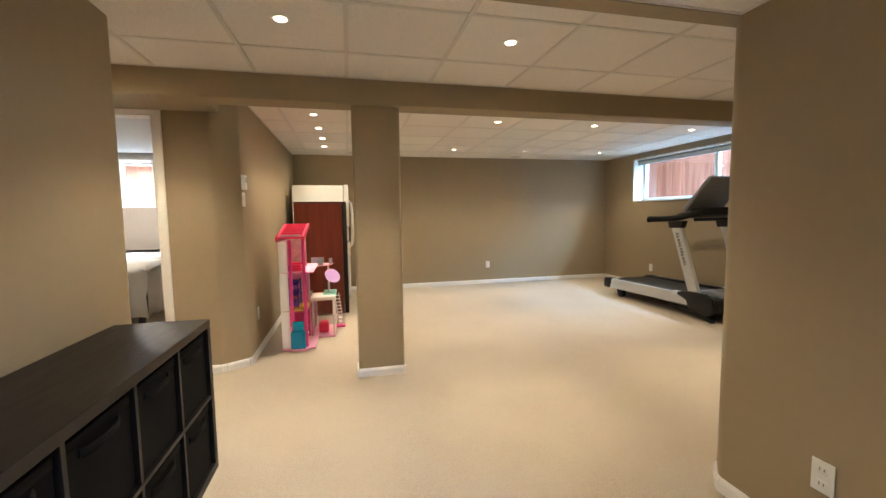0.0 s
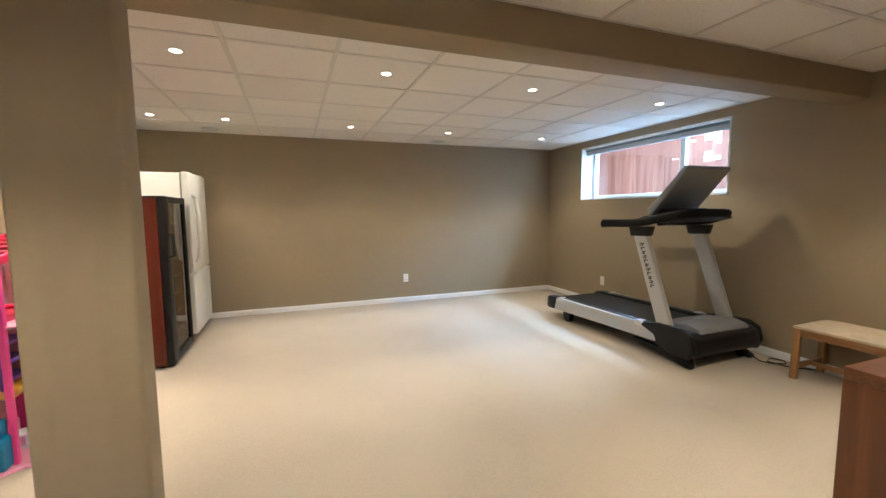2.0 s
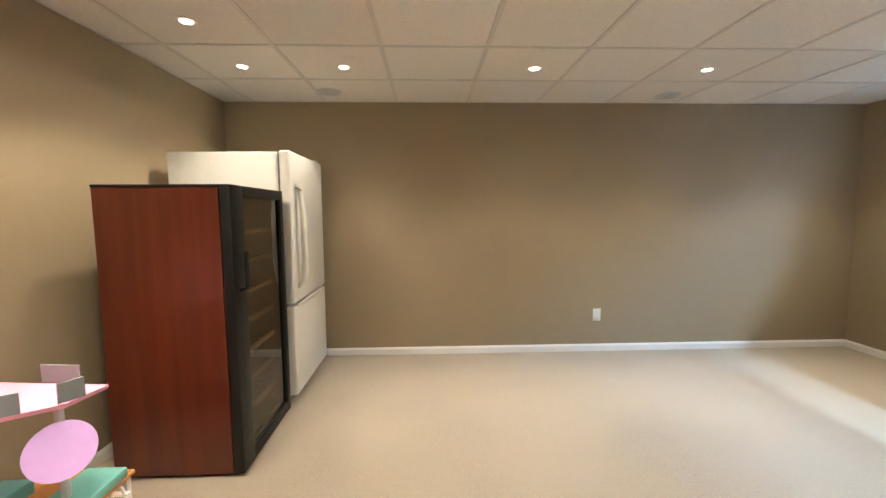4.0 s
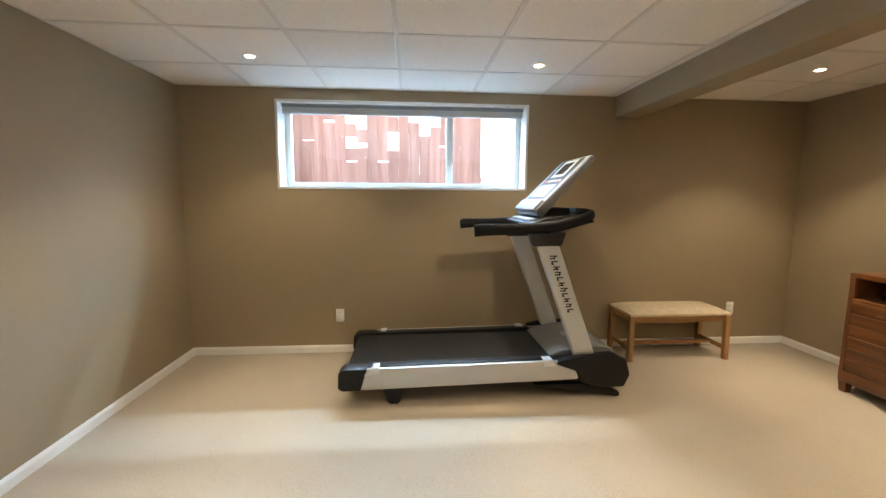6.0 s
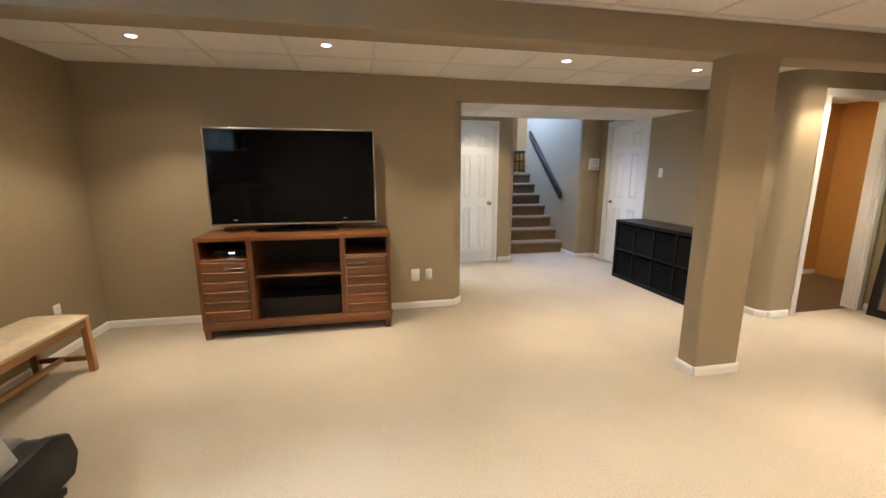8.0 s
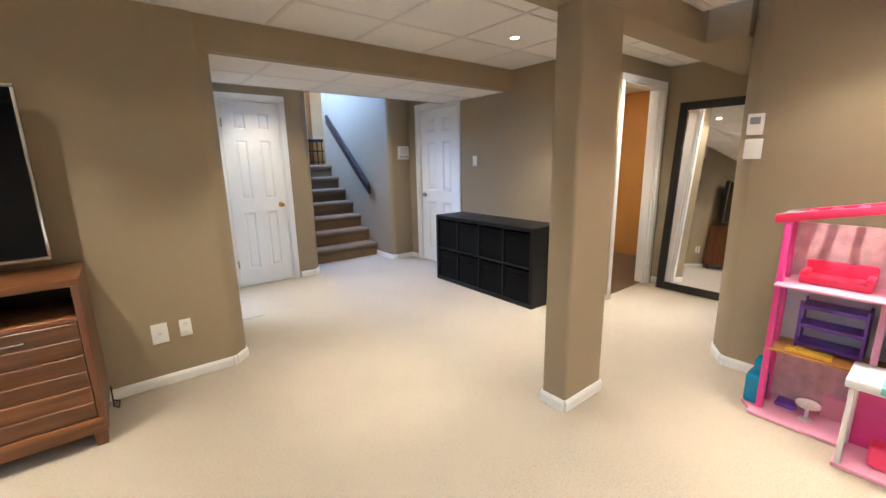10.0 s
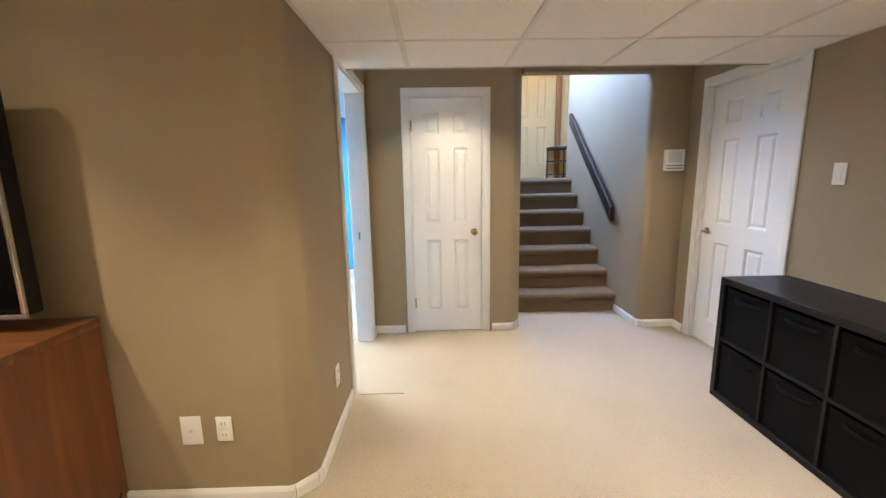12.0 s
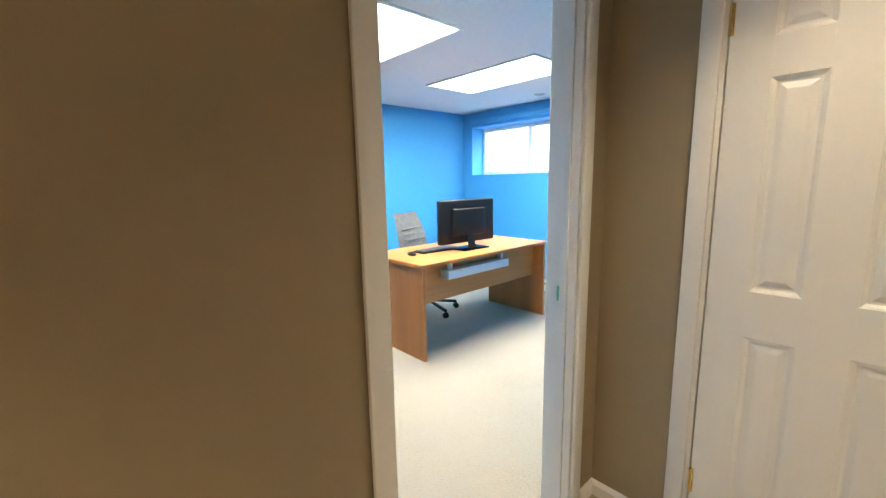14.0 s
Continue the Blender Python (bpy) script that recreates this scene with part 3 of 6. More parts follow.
def moulded_panel(x0, x1, z0, z1, face, sign):
    """Raised panel in its sticking: the rings step in from the frame's face, down into a groove and up to the field."""
    bm = bmesh.new()
    rings = []
    for inset, deep in ((0.0, 0.0015), (0.004, 0.0035), (0.012, 0.0105), (0.019, 0.0115), (0.036, 0.0035), (0.040, 0.003)):
        y = face - sign * deep
        rings.append([bm.verts.new(c) for c in ((x0 + inset, y, z0 + inset), (x1 - inset, y, z0 + inset), (x1 - inset, y, z1 - inset), (x0 + inset, y, z1 - inset))])
    for r0, r1 in zip(rings, rings[1:]):
        for i in range(4):
            bm.faces.new((r0[i], r0[(i + 1) % 4], r1[(i + 1) % 4], r1[i]))
    bm.faces.new(rings[-1])
    bmesh.ops.recalc_face_normals(bm, faces=bm.faces)
    bm.normal_update()
    if bm.faces[-1].normal.y * sign < 0:
        bmesh.ops.reverse_faces(bm, faces=bm.faces[:])
    return bm


def six_panel_leaf(parent, w, h, th=0.035, material=M_DOOR, rows=((0.205, 0.845), (0.995, 1.628), (1.742, 1.915))):
    """Moulded six-panel leaf, local x 0..w, front face at y 0."""
    leaf = part("door_leaf", rbox(0, w, -th + 0.0125, -0.0125, 0.008, h, 0.001, 1), material, parent)
    st = w * 0.19
    mid = w * 0.20
    cols = [(st, (w - mid) / 2), ((w + mid) / 2, w - st)]
    k = h / 2.03
    zs = [(a * k, b * k) for a, b in rows]
    for ya, yb, face, sign in ((-0.0127, 0.0, 0.0, 1), (-th, -th + 0.0127, -th, -1)):
        for xa, xb in ((0, st), (w - st, w), (cols[0][1], cols[1][0])):
            part("stile", rbox(xa, xb, ya, yb, 0.008, h, 0.0012, 1), material, leaf)
        edges = [0.008] + [v for r in zs for v in r] + [h]
        for i in range(0, len(edges), 2):
            for xa, xb in cols:
                part("rail", rbox(xa - 0.002, xb + 0.002, ya + 0.0001, yb - 0.0001, edges[i], edges[i + 1], 0.0012, 1), material, leaf)
        for za, zb in zs:
            for xa, xb in cols:
                part("panel", moulded_panel(xa, xb, za, zb, face, sign), material, leaf, smooth=False)
    return leaf


def door_knob(parent, x, z, material, y=0.0):
    bm = bmesh.new()
    bm_disc(bm, (0, 0), 0.031, 0.028, 0, 0.007, 20)
    bm_disc(bm, (0, 0), 0.011, 0.011, 0.007, 0.035, 16)
    bmesh.ops.create_uvsphere(bm, u_segments=18, v_segments=10, radius=0.027, matrix=Matrix.Translation((0, 0, 0.05)) @ Matrix.Diagonal((1, 1, 0.8, 1)))
    bmesh.ops.transform(bm, matrix=Matrix.Translation((x, y, z)) @ Matrix.Rotation(radians(-90), 4, "X"), verts=bm.verts)
    part("door_knob", bm, material, parent, "round metal knob")


def hinge(parent, x, z, material):
    bm = rbox(x - 0.012, x + 0.004, -0.002, 0.004, z - 0.045, z + 0.045, 0.001, 1)
    bm_tube(bm, [(x - 0.004, 0.006, z - 0.045), (x - 0.004, 0.006, z + 0.045)], 0.006, n=8)
    part("hinge", bm, material, parent, "small brass hinge")


def facing(x, y, deg):
    return Matrix.Translation((x, y, 0)) @ Matrix.Rotation(radians(deg), 4, "Z")


# closet door: front looks to +y
d = thing("door_1", "closed white six-panel closet door with a brass knob", "door", "", "structure", facing(CLOSET_DOOR[0], YC, 0))
w = CLOSET_DOOR[1] - CLOSET_DOOR[0]
frame_parts(d, w, DH, 0.12)
lf = six_panel_leaf(d, w - 0.044, 2.018)
lf.location = (0.022, -0.004, 0)
door_knob(lf, 0.062, 0.904, M_BRASS)
for z in (0.27, 1.80):
    hinge(lf, w - 0.042, z, M_BRASS)
# entry side door in the west wall, front looks to +x: local x runs towards -y... turned a quarter
d = thing("door_2", "closed white panel door with a satin lever handle", "door", "", "structure", facing(XL, LEFT_DOOR[1], -90))
w = LEFT_DOOR[1] - LEFT_DOOR[0]
frame_parts(d, w, DH, 0.12)
lf = six_panel_leaf(d, w - 0.044, 2.018)
lf.location = (0.022, -0.03, 0)
bm = bmesh.new()
bm_disc(bm, (0, 0), 0.027, 0.026, 0, 0.008, 18)
bmesh.ops.transform(bm, matrix=Matrix.Translation((w - 0.11, 0, 0.92)) @ Matrix.Rotation(radians(-90), 4, "X"), verts=bm.verts)
bm_tube(bm, [(w - 0.11, 0.004, 0.92), (w - 0.11, 0.045, 0.92), (w - 0.125, 0.052, 0.92), (w - 0.215, 0.05, 0.918)], 0.009, n=10)
part("lever_handle", bm, M_CHROME, lf, "satin steel lever")
# open doorways
for nm, m4, dd, lab in (("door_3", facing(XF, OFFICE_DOOR[0], 90), OFFICE_DOOR, "white-cased open doorway to the blue office"),
                        ("door_4", facing(BATH_DOOR[0], YA0, 0), BATH_DOOR, "white-cased open doorway to the ochre side room"),
                        ("door_5", facing(BED_DOOR[1], YA1, 180), BED_DOOR, "white-cased open doorway to the bedroom")):
    d = thing(nm, lab, "doorway", "", "structure", m4)
    frame_parts(d, dd[1] - dd[0], DH, 0.12)
    if nm == "door_3":
        part("strike_plate", rbox(0.018, 0.0195, -0.075, -0.045, 0.885, 0.945, 0.0005, 1), M_BRASS, d, "small brass strike plate")


# stairs
stairs = thing("stairs", "seven carpeted brown steps rising to a landing", "stairs", "", "structure", Matrix.Translation((0, STAIR_Y0, 0)))
for i in range(STEPS):
    y = -RUN * i
    bm = bmesh.new()
    z0, z1 = RISE * i, RISE * (i + 1)
    back = -RUN * (i + 1) - 0.03 if i < STEPS - 1 else -3.2
    prof = [(y, z0), (y, z1 - 0.075), (y + 0.018, z1 - 0.058), (y + 0.027, z1 - 0.038), (y + 0.024, z1 - 0.018), (y + 0.01, z1 - 0.005), (y - 0.012, z1), (back, z1), (back, z0)]
    bm_extrude(bm, prof, "x", STAIR_X[0] + 0.002, STAIR_X[1] - 0.002)
    part("step", bm, M_STAIR, stairs)
bm = bmesh.new()
bm_box(bm, -2.7, STAIR_X[1], -7.42, -7.30, Z_LAND, 4.2)
bm_box(bm, -2.8, -2.7, -7.42, -5.86, Z_LAND, 4.2)
bm_box(bm, -2.7, -1.62, -5.98, -5.86, Z_LAND, 4.2)
structure("wall_landing", bm, M_CREAM, "warm cream wall at the top of the stairs", "wall")
bm = bmesh.new()
bm_box(bm, -2.8, STAIR_X[1] + 0.12, -7.42, YC - 0.12, 4.2, 4.3)
structure("ceiling_stairwell", bm, M_OFFCEIL, "plain white ceiling high over the stairs", "ceiling")
bm = bmesh.new()
bm_box(bm, -2.7, STAIR_X[0] + 0.001, -7.30, -5.98, Z_LAND - 0.12, Z_LAND - 0.001)
structure("floor_landing", bm, M_STAIR, "brown carpet of the upper landing", "floor")
d = thing("door_6", "closed cream six-panel door on the landing", "door", "", "structure", Matrix.Translation((-1.70, -7.28, Z_LAND)))
lf = six_panel_leaf(d, 0.74, 2.02, material=M_CREAM)
part("casing", rbox(-0.10, -0.012, -0.02, 0.012, 0, 2.1, 0.004, 2), M_OAK_V, d, "stained wood casing")
part("head_casing", rbox(-0.10, 0.83, -0.02, 0.012, 2.03, 2.11, 0.004, 2), M_OAK, d, "stained wood head casing")

# handrail on the stair wall
rail = thing("handrail", "dark stained wooden handrail bracketed to the stair wall", "handrail", at=Matrix.Translation((-1.445, -4.325, 0.98)))
run, rise = -1.37, 1.10
ln = math.hypot(run, rise)
ux, uz = run / ln, rise / ln
px, pz = -uz, ux
bm = bmesh.new()
prof = [(0, -0.07), (run, rise - 0.07), (run, rise + 0.075), (0, 0.075)]
bm_extrude(bm, prof, "x", -0.022, 0.022)
soften(bm, 0.008, 2)
part("rail", bm, M_DARKRAIL, rail)
for k in (0.1, 0.5, 0.9):
    bm = bmesh.new()
    bm_tube(bm, [(-0.0535, run * k, rise * k - 0.09), (-0.02, run * k, rise * k - 0.09), (0, run * k, rise * k - 0.045)], 0.007, n=8)
    bm_box(bm, -0.0545, -0.049, run * k - 0.02, run * k + 0.02, rise * k - 0.12, rise * k - 0.06)
    part("bracket", bm, M_BLACKP, rail, "dark metal bracket")

# neighbouring rooms
bm = bmesh.new()
wall_pieces(bm, "y", 4.22, 4.34, -6.55, YT - 0.12, 0, 2.45)
structure("wall_office_east", bm, M_BLUE, "bright blue painted office wall", "wall")
OWIN = (2.45, 4.08, 1.405, 2.07)
bm = bmesh.new()
wall_pieces(bm, "x", -6.73, -6.43, XF, 4.34, 0, 2.45, [OWIN])
structure("wall_office_south", bm, M_BLUE, "bright blue painted office wall with a high window", "wall")
bm = bmesh.new()
wall_pieces(bm, "y", XF, XF + 0.12, -6.43, YC - 0.12, 0, 2.45)
wall_pieces(bm, "x", YT - 0.155, YT - 0.121, XF + 0.121, 4.22, 0, 2.45)
bm_box(bm, XF + 0.1205, XF + 0.124, YC, OFFICE_DOOR[0] - 0.07, 0, 2.3)
structure("wall_office_inner", bm, M_BLUE, "bright blue painted office wall", "wall")
bm = bmesh.new()
bm_box(bm, XF + 0.12, 4.22, -6.43, YT - 0.15, 2.245, 2.345)
structure("ceiling_office", bm, M_OFFCEIL, "plain white office ceiling", "ceiling")
bm = bmesh.new()
wall_pieces(bm, "y", -1.93, -1.905, -2.6, YA0 - 0.12, 0, ZT)
wall_pieces(bm, "y", -4.3, -4.18, -2.6, YA0 - 0.12, 0, ZT)
wall_pieces(bm, "x", -2.32, -2.2, -4.2, -1.93, 0, ZT)
bm_box(bm, -4.18, XA - 0.12, YA0 - 0.14, YA0 - 0.12, 0, ZT)
structure("wall_side_room", bm, M_ORANGE, "ochre painted wall of the side room", "wall")
bm = bmesh.new()
bm_box(bm, -4.2, -1.9, -2.2, YA0 - 0.12, 2.22, 2.3)
structure("ceiling_side_room", bm, M_OFFCEIL, "white ceiling of the side room", "ceiling")
bm = bmesh.new()
baseboard(bm, (-4.18, -2.2), (-1.9, -2.2))
structure("baseboard", bm, M_TRIM, "low white painted baseboard", "baseboard")
BWIN = (-4.33, -3.55, 1.42, 2.14)
bm = bmesh.new()
wall_pieces(bm, "x", 3.62, 3.90, -5.4, -1.67, 0, ZT, [BWIN])
wall_pieces(bm, "y", -5.5, -5.38, YA1, 3.62, 0, ZT)
wall_pieces(bm, "x", YA1, YA1 + 0.12, -5.4, XA - 0.12, 0, ZT)
structure("wall_bedroom", bm, M_BEDWALL, "mauve-grey painted bedroom wall", "wall")
bm = bmesh.new()
bm_box(bm, -5.4, -1.67, YA1 + 0.12, 3.62, 2.24, 2.32)
structure("ceiling_bedroom", bm, M_OFFCEIL, "plain white bedroom ceiling", "ceiling")


# windows
def slider_window(name, label, at, w, h, split, depth, blind, liner=M_TRIM):
    """Sliding window: local x across, y 0 at the room face of the wall, outside at +depth."""
    win = thing(name, label, "window", "", "structure", at)
    t = 0.02
    for nm, b in (("jamb_liner", (0, t, 0.0, depth, 0, h)), ("jamb_liner", (w - t, w, 0.0, depth, 0, h)),
                  ("window_sill", (t, w - t, 0.0, depth, 0, t)), ("head_liner", (t, w - t, 0.0, depth, h - t, h))):
        x0, x1, y0, y1, z0, z1 = b
        part(nm, rbox(x0, x1, y0 - 0.006, y1, z0, z1, 0.002, 1), liner, win)
    fy0, fy1 = depth - 0.085, depth - 0.015
    fr = 0.045
    for b in ((t, t + fr, t, h - t), (w - t - fr, w - t, t, h - t)):
        part("window_frame", rbox(b[0], b[1], fy0, fy1, b[2], b[3], 0.004, 2), M_TRIM, win)
    for b in ((t, t + fr), (h - t - fr, h - t)):
        part("window_frame", rbox(t + fr, w - t - fr, fy0, fy1, b[0], b[1], 0.004, 2), M_TRIM, win)
    xs = t + fr + (w - 2 * t - 2 * fr) * split
    part("mullion", rbox(xs - 0.03, xs + 0.03, fy0 - 0.006, fy1 - 0.01, t + fr, h - t - fr, 0.004, 2), M_TRIM, win)
    for xa, xb in ((t + fr, xs - 0.03), (xs + 0.03, w - t - fr)):
        p = part("pane", rbox(xa, xb, fy0 + 0.03, fy0 + 0.034, t + fr, h - t - fr, 0), M_GLASS, win, smooth=False)
        p.visible_shadow = False
    if blind:
        b = part("blind", rbox(0.035, w - 0.035, 0.05, 0.095, h - t - 0.028, h - t - 0.001, 0.004, 2), M_TOYGREY, win, "raised grey slat blind")
        for k in range(7):
            part("slat", rbox(0.04, w - 0.04, 0.052, 0.098, h - t - 0.036 - k * 0.0075, h - t - 0.031 - k * 0.0075, 0.001, 1), M_LTGREY, b)
    return win


slider_window("window_1", "white sliding basement window with raised grey blind", Matrix.Translation((XW, WIN[1], WIN[2])) @ Matrix.Rotation(radians(-90), 4, "Z"), WIN[1] - WIN[0], WIN[3] - WIN[2], 0.70, 0.28, True)
slider_window("window_2", "white sliding office window set deep in the wall", Matrix.Translation((OWIN[1], -6.43, OWIN[2])) @ Matrix.Rotation(radians(180), 4, "Z"), OWIN[1] - OWIN[0], OWIN[3] - OWIN[2], 0.5, 0.30, False, M_BLUE)
slider_window("window_3", "white bedroom window set deep in the wall", Matrix.Translation((BWIN[0], 3.62, BWIN[2])), BWIN[1] - BWIN[0], BWIN[3] - BWIN[2], 0.3, 0.28, False)

# outside: earth at sill height, a board fence and a bright distance
bm = bmesh.new()
bm_box(bm, 4.45, 60, -60, 60, 1.1, 1.22)
bm_box(bm, -60, 4.45, 3.92, 60, 1.1, 1.22)
bm_box(bm, -60, 4.45, -60, -7.5, 1.1, 1.22)
structure("ground", bm, M_GROUND, "packed earth outside the basement windows", "ground")
bm = bmesh.new()
for x0, x1, y0, y1 in ((14, 14.1, -12, 14), (-9, 24, -16.1, -16), (-12, 6, 14, 14.1)):
    bm_box(bm, x0, x1, y0, y1, 1.22, 9)
structure("backdrop", bm, M_BACKSKY, "bright overcast distance beyond the garden", "backdrop")


def fence(origin, direction, count, gaps=(), seed=1):
    rnd = random.Random(seed)
    f = thing("fence", "weathered red cedar board fence standing on the earth", "fence", at=origin)
    bw = 0.14
    for k in range(count):
        g = 0.0005 + rnd.random() * 0.0012
        x = k * (bw + 0.0004)
        z1 = 2.0 + rnd.uniform(-0.01, 0.01)
        y = rnd.uniform(-0.004, 0.004)
        cuts = [c for c in gaps if c[0] == k]
        zz = [0.0] + [v for c in sorted(cuts) for v in c[1:]] + [z1]
        for i in range(0, len(zz), 2):
            if zz[i] > zz[i + 1]:
                continue
            bm = bmesh.new()
            bm_box(bm, x + g / 2, x + bw, y, y + 0.018, zz[i], zz[i + 1])
            part("board", bm, M_FENCE, f, smooth=False)
    for z in (0.35, 1.7):
        part("fence_rail", rbox(0, count * (bw + 0.001), 0.02, 0.06, z, z + 0.09, 0.004, 1), M_FENCE, f)
    return f


fence(Matrix.Translation((6.25, 0.70 + 34 * 0.141, 1.22)) @ Matrix.Rotation(radians(-90), 4, "Z"), None, 34,
      gaps=((17, 0.89, 0.905), (19, 1.13, 1.165), (21, 0.62, 0.64), (21, 0.80, 0.95), (21, 1.12, 2.1), (22, 0.81, 0.87), (22, 1.05, 2.1), (24, 0.62, 0.64),
            (25, 0.78, 1.02), (25, 1.22, 2.1), (27, 1.15, 2.1), (28, 0.98, 2.1), (29, 1.10, 2.1), (30, 0.83, 0.85)))
fence(Matrix.Translation((-6.5, 6.2, 1.22)), None, 34, seed=2)



# recessed downlights
def downlight_meshes():
    ring = bmesh.new()
    n = 28
    prof = [(0.047, 0.0), (0.046, -0.003), (0.040, -0.005), (0.031, -0.002), (0.030, 0.012)]
    rs = [[ring.verts.new((r * math.cos(k * math.tau / n), r * math.sin(k * math.tau / n), z)) for k in range(n)] for r, z in prof]
    for a, b in zip(rs, rs[1:]):
        for k in range(n):
            ring.faces.new((a[k], a[(k + 1) % n], b[(k + 1) % n], b[k]))
    bulb = bmesh.new()
    bm_disc(bulb, (0, 0), 0.025, 0.029, -0.0035, 0.001, 24)
    return ring, bulb


first = thing("downlight", "small white recessed ceiling downlight, lit warm", "downlight", "recessed ceiling downlights", at=Matrix.Translation((*SPOTS[0], Z_MAIN - 0.0005)))
ring, bulb = downlight_meshes()
part("trim_ring", ring, M_TRIM, first)
part("bulb", bulb, M_BULB, first, "glowing lamp face")
for x, y in SPOTS[1:]:
    copy_thing(first, Matrix.Translation((x, y, Z_MAIN - 0.0005)))
for x, y in ((-0.585, 3.238), (2.16, 3.29)):
    v = thing("ceiling_vent", "round grey ceiling vent flush with the tiles", "vent", "round ceiling vents", at=Matrix.Translation((x, y, Z_MAIN - 0.001)))
    bm = bmesh.new()
    bm_disc(bm, (0, 0), 0.085, 0.10, -0.009, 0, 30)
    part("rim", bm, M_LTGREY, v)
    for r in (0.03, 0.05, 0.07):
        bm = bmesh.new()
        bm_tube(bm, [(r * math.cos(k * math.tau / 24), r * math.sin(k * math.tau / 24), -0.011) for k in range(25)], 0.005, 0.003, n=6)
        part("louvre", bm, M_LTGREY, v)


# plates on the walls
def wall_plate(name, label, category, at, w, h, inner, group=""):
    """Plate in the local xz plane looking to +y."""
    p = thing(name, label, category, group, at=at)
    part("plate", rbox(-w / 2, w / 2, 0.0005, 0.006, -h / 2, h / 2, 0.003, 2), M_PLATE, p)
    if inner == "outlet":
        for z in (-0.026, 0.026):
            o = part("socket", rbox(-0.017, 0.017, 0.006, 0.0085, z - 0.015, z + 0.015, 0.004, 2), M_PLATE, p)
            for x in (-0.007, 0.007):
                part("slot", rbox(x - 0.0014, x + 0.0014, 0.0084, 0.0092, z - 0.004, z + 0.007, 0), M_GASKET, o, smooth=False)
    elif inner == "switch":
        part("rocker", rbox(-0.017, 0.017, 0.006, 0.011, -0.034, 0.034, 0.002, 2), M_PLATE, p)
    elif inner == "jack":
        part("jack", rbox(-0.009, 0.009, 0.006, 0.008, -0.008, 0.008, 0.001, 1), M_LTGREY, p, smooth=False)
    return p


def on_wall(x, y, z, deg):
    return Matrix.Translation((x, y, z)) @ Matrix.Rotation(radians(deg), 4, "Z")


G = "white outlet plates"
OUT = "white duplex outlet plate low on the taupe wall"
wall_plate("outlet", OUT, "outlet", on_wall(1.733, YB, 0.342, 180), 0.072, 0.116, "outlet", G)
wall_plate("outlet", OUT, "outlet", on_wall(XW, 2.30, 0.334, 90), 0.072, 0.116, "outlet", G)
wall_plate("outlet", OUT, "outlet", on_wall(XW, -1.33, 0.35, 90), 0.072, 0.116, "outlet", G)
wall_plate("outlet", OUT, "outlet", on_wall(XF, -2.389, 0.323, 90), 0.072, 0.116, "outlet", G)
wall_plate("outlet", OUT, "outlet", on_wall(XM, 0.583, 0.371, -90), 0.072, 0.116, "outlet", G)
wall_plate("cable_plate", "wide white cable plate low on the taupe wall", "wall plate", on_wall(1.369, YT, 0.345, 0), 0.086, 0.13, "jack")
wall_plate("outlet", OUT, "outlet", on_wall(1.231, YT, 0.349, 0), 0.066, 0.112, "outlet", G)
wall_plate("light_switch", "white rocker switch plate on the taupe wall", "switch", on_wall(XL, -2.46, 1.36, -90), 0.072, 0.116, "switch")
wall_plate("light_switch", "white rocker switch plate below the thermostat", "switch", on_wall(XM, 0.262, 1.403, -90), 0.09, 0.116, "switch")
th = thing("thermostat", "small white thermostat above a light switch", "thermostat", at=on_wall(XM, 0.262, 1.543, -90))
part("body", rbox(-0.04, 0.04, 0.0005, 0.028, -0.06, 0.06, 0.006, 3), M_PLATE, th)
part("display", rbox(-0.026, 0.026, 0.028, 0.0295, 0.0, 0.04, 0.001, 1), M_TOYGREY, th, "grey display")
ap = thing("alarm_keypad", "white alarm keypad panel on the taupe wall", "keypad", at=on_wall(-1.715, YC, 1.486, 0))
part("body", rbox(-0.085, 0.085, 0.0005, 0.03, -0.088, 0.088, 0.006, 3), M_PLATE, ap)
part("display", rbox(-0.055, 0.055, 0.03, 0.0315, -0.02, 0.07, 0.001, 1), M_LTGREY, ap, "pale grey speaker field")
for z in (-0.045, -0.068):
    part("key_row", rbox(-0.07, 0.07, 0.03, 0.033, z - 0.006, z + 0.006, 0.001, 1), M_TOYGREY, ap)

def bm_tray(d, w, h, t):
    """Open box with thin sides, all one skin."""
    bm = bmesh.new()
    def ring(i, z):
        return [bm.verts.new(c) for c in ((i, i, z), (d - i, i, z), (d - i, w - i, z), (i, w - i, z))]
    rings = [ring(0, 0), ring(0, h), ring(t, h), ring(t, t)]
    for r0, r1 in zip(rings, rings[1:]):
        for i in range(4):
            bm.faces.new((r0[i], r0[(i + 1) % 4], r1[(i + 1) % 4], r1[i]))
    bm.faces.new(rings[0][::-1])
    bm.faces.new(rings[-1])
    return bm


# black cube shelf with bins, standing along the west wall
SX0, SX1, SY0, SY1, SH = XL + 0.03, -1.393, -2.656, -1.228, 0.76
shelf = thing("cube_shelf", "black-brown cube shelf unit, eight compartments filled with bins", "shelf unit", at=Matrix.Translation((SX0, SY0, 0)))
L, D = SY1 - SY0, SX1 - SX0
part("top_board", rbox(0, D, 0, L, SH - 0.038, SH, 0.0015, 1), M_BLACKW, shelf)
part("bottom_board", rbox(0, D, 0, L, 0, 0.038, 0.0015, 1), M_BLACKW, shelf)
part("side_board", rbox(0, D, 0, 0.038, 0.038, SH - 0.038, 0.0015, 1), M_BLACKW, shelf)
part("side_board", rbox(0, D, L - 0.038, L, 0.038, SH - 0.038, 0.0015, 1), M_BLACKW, shelf)
cw = (L - 0.076 - 3 * 0.018) / 4
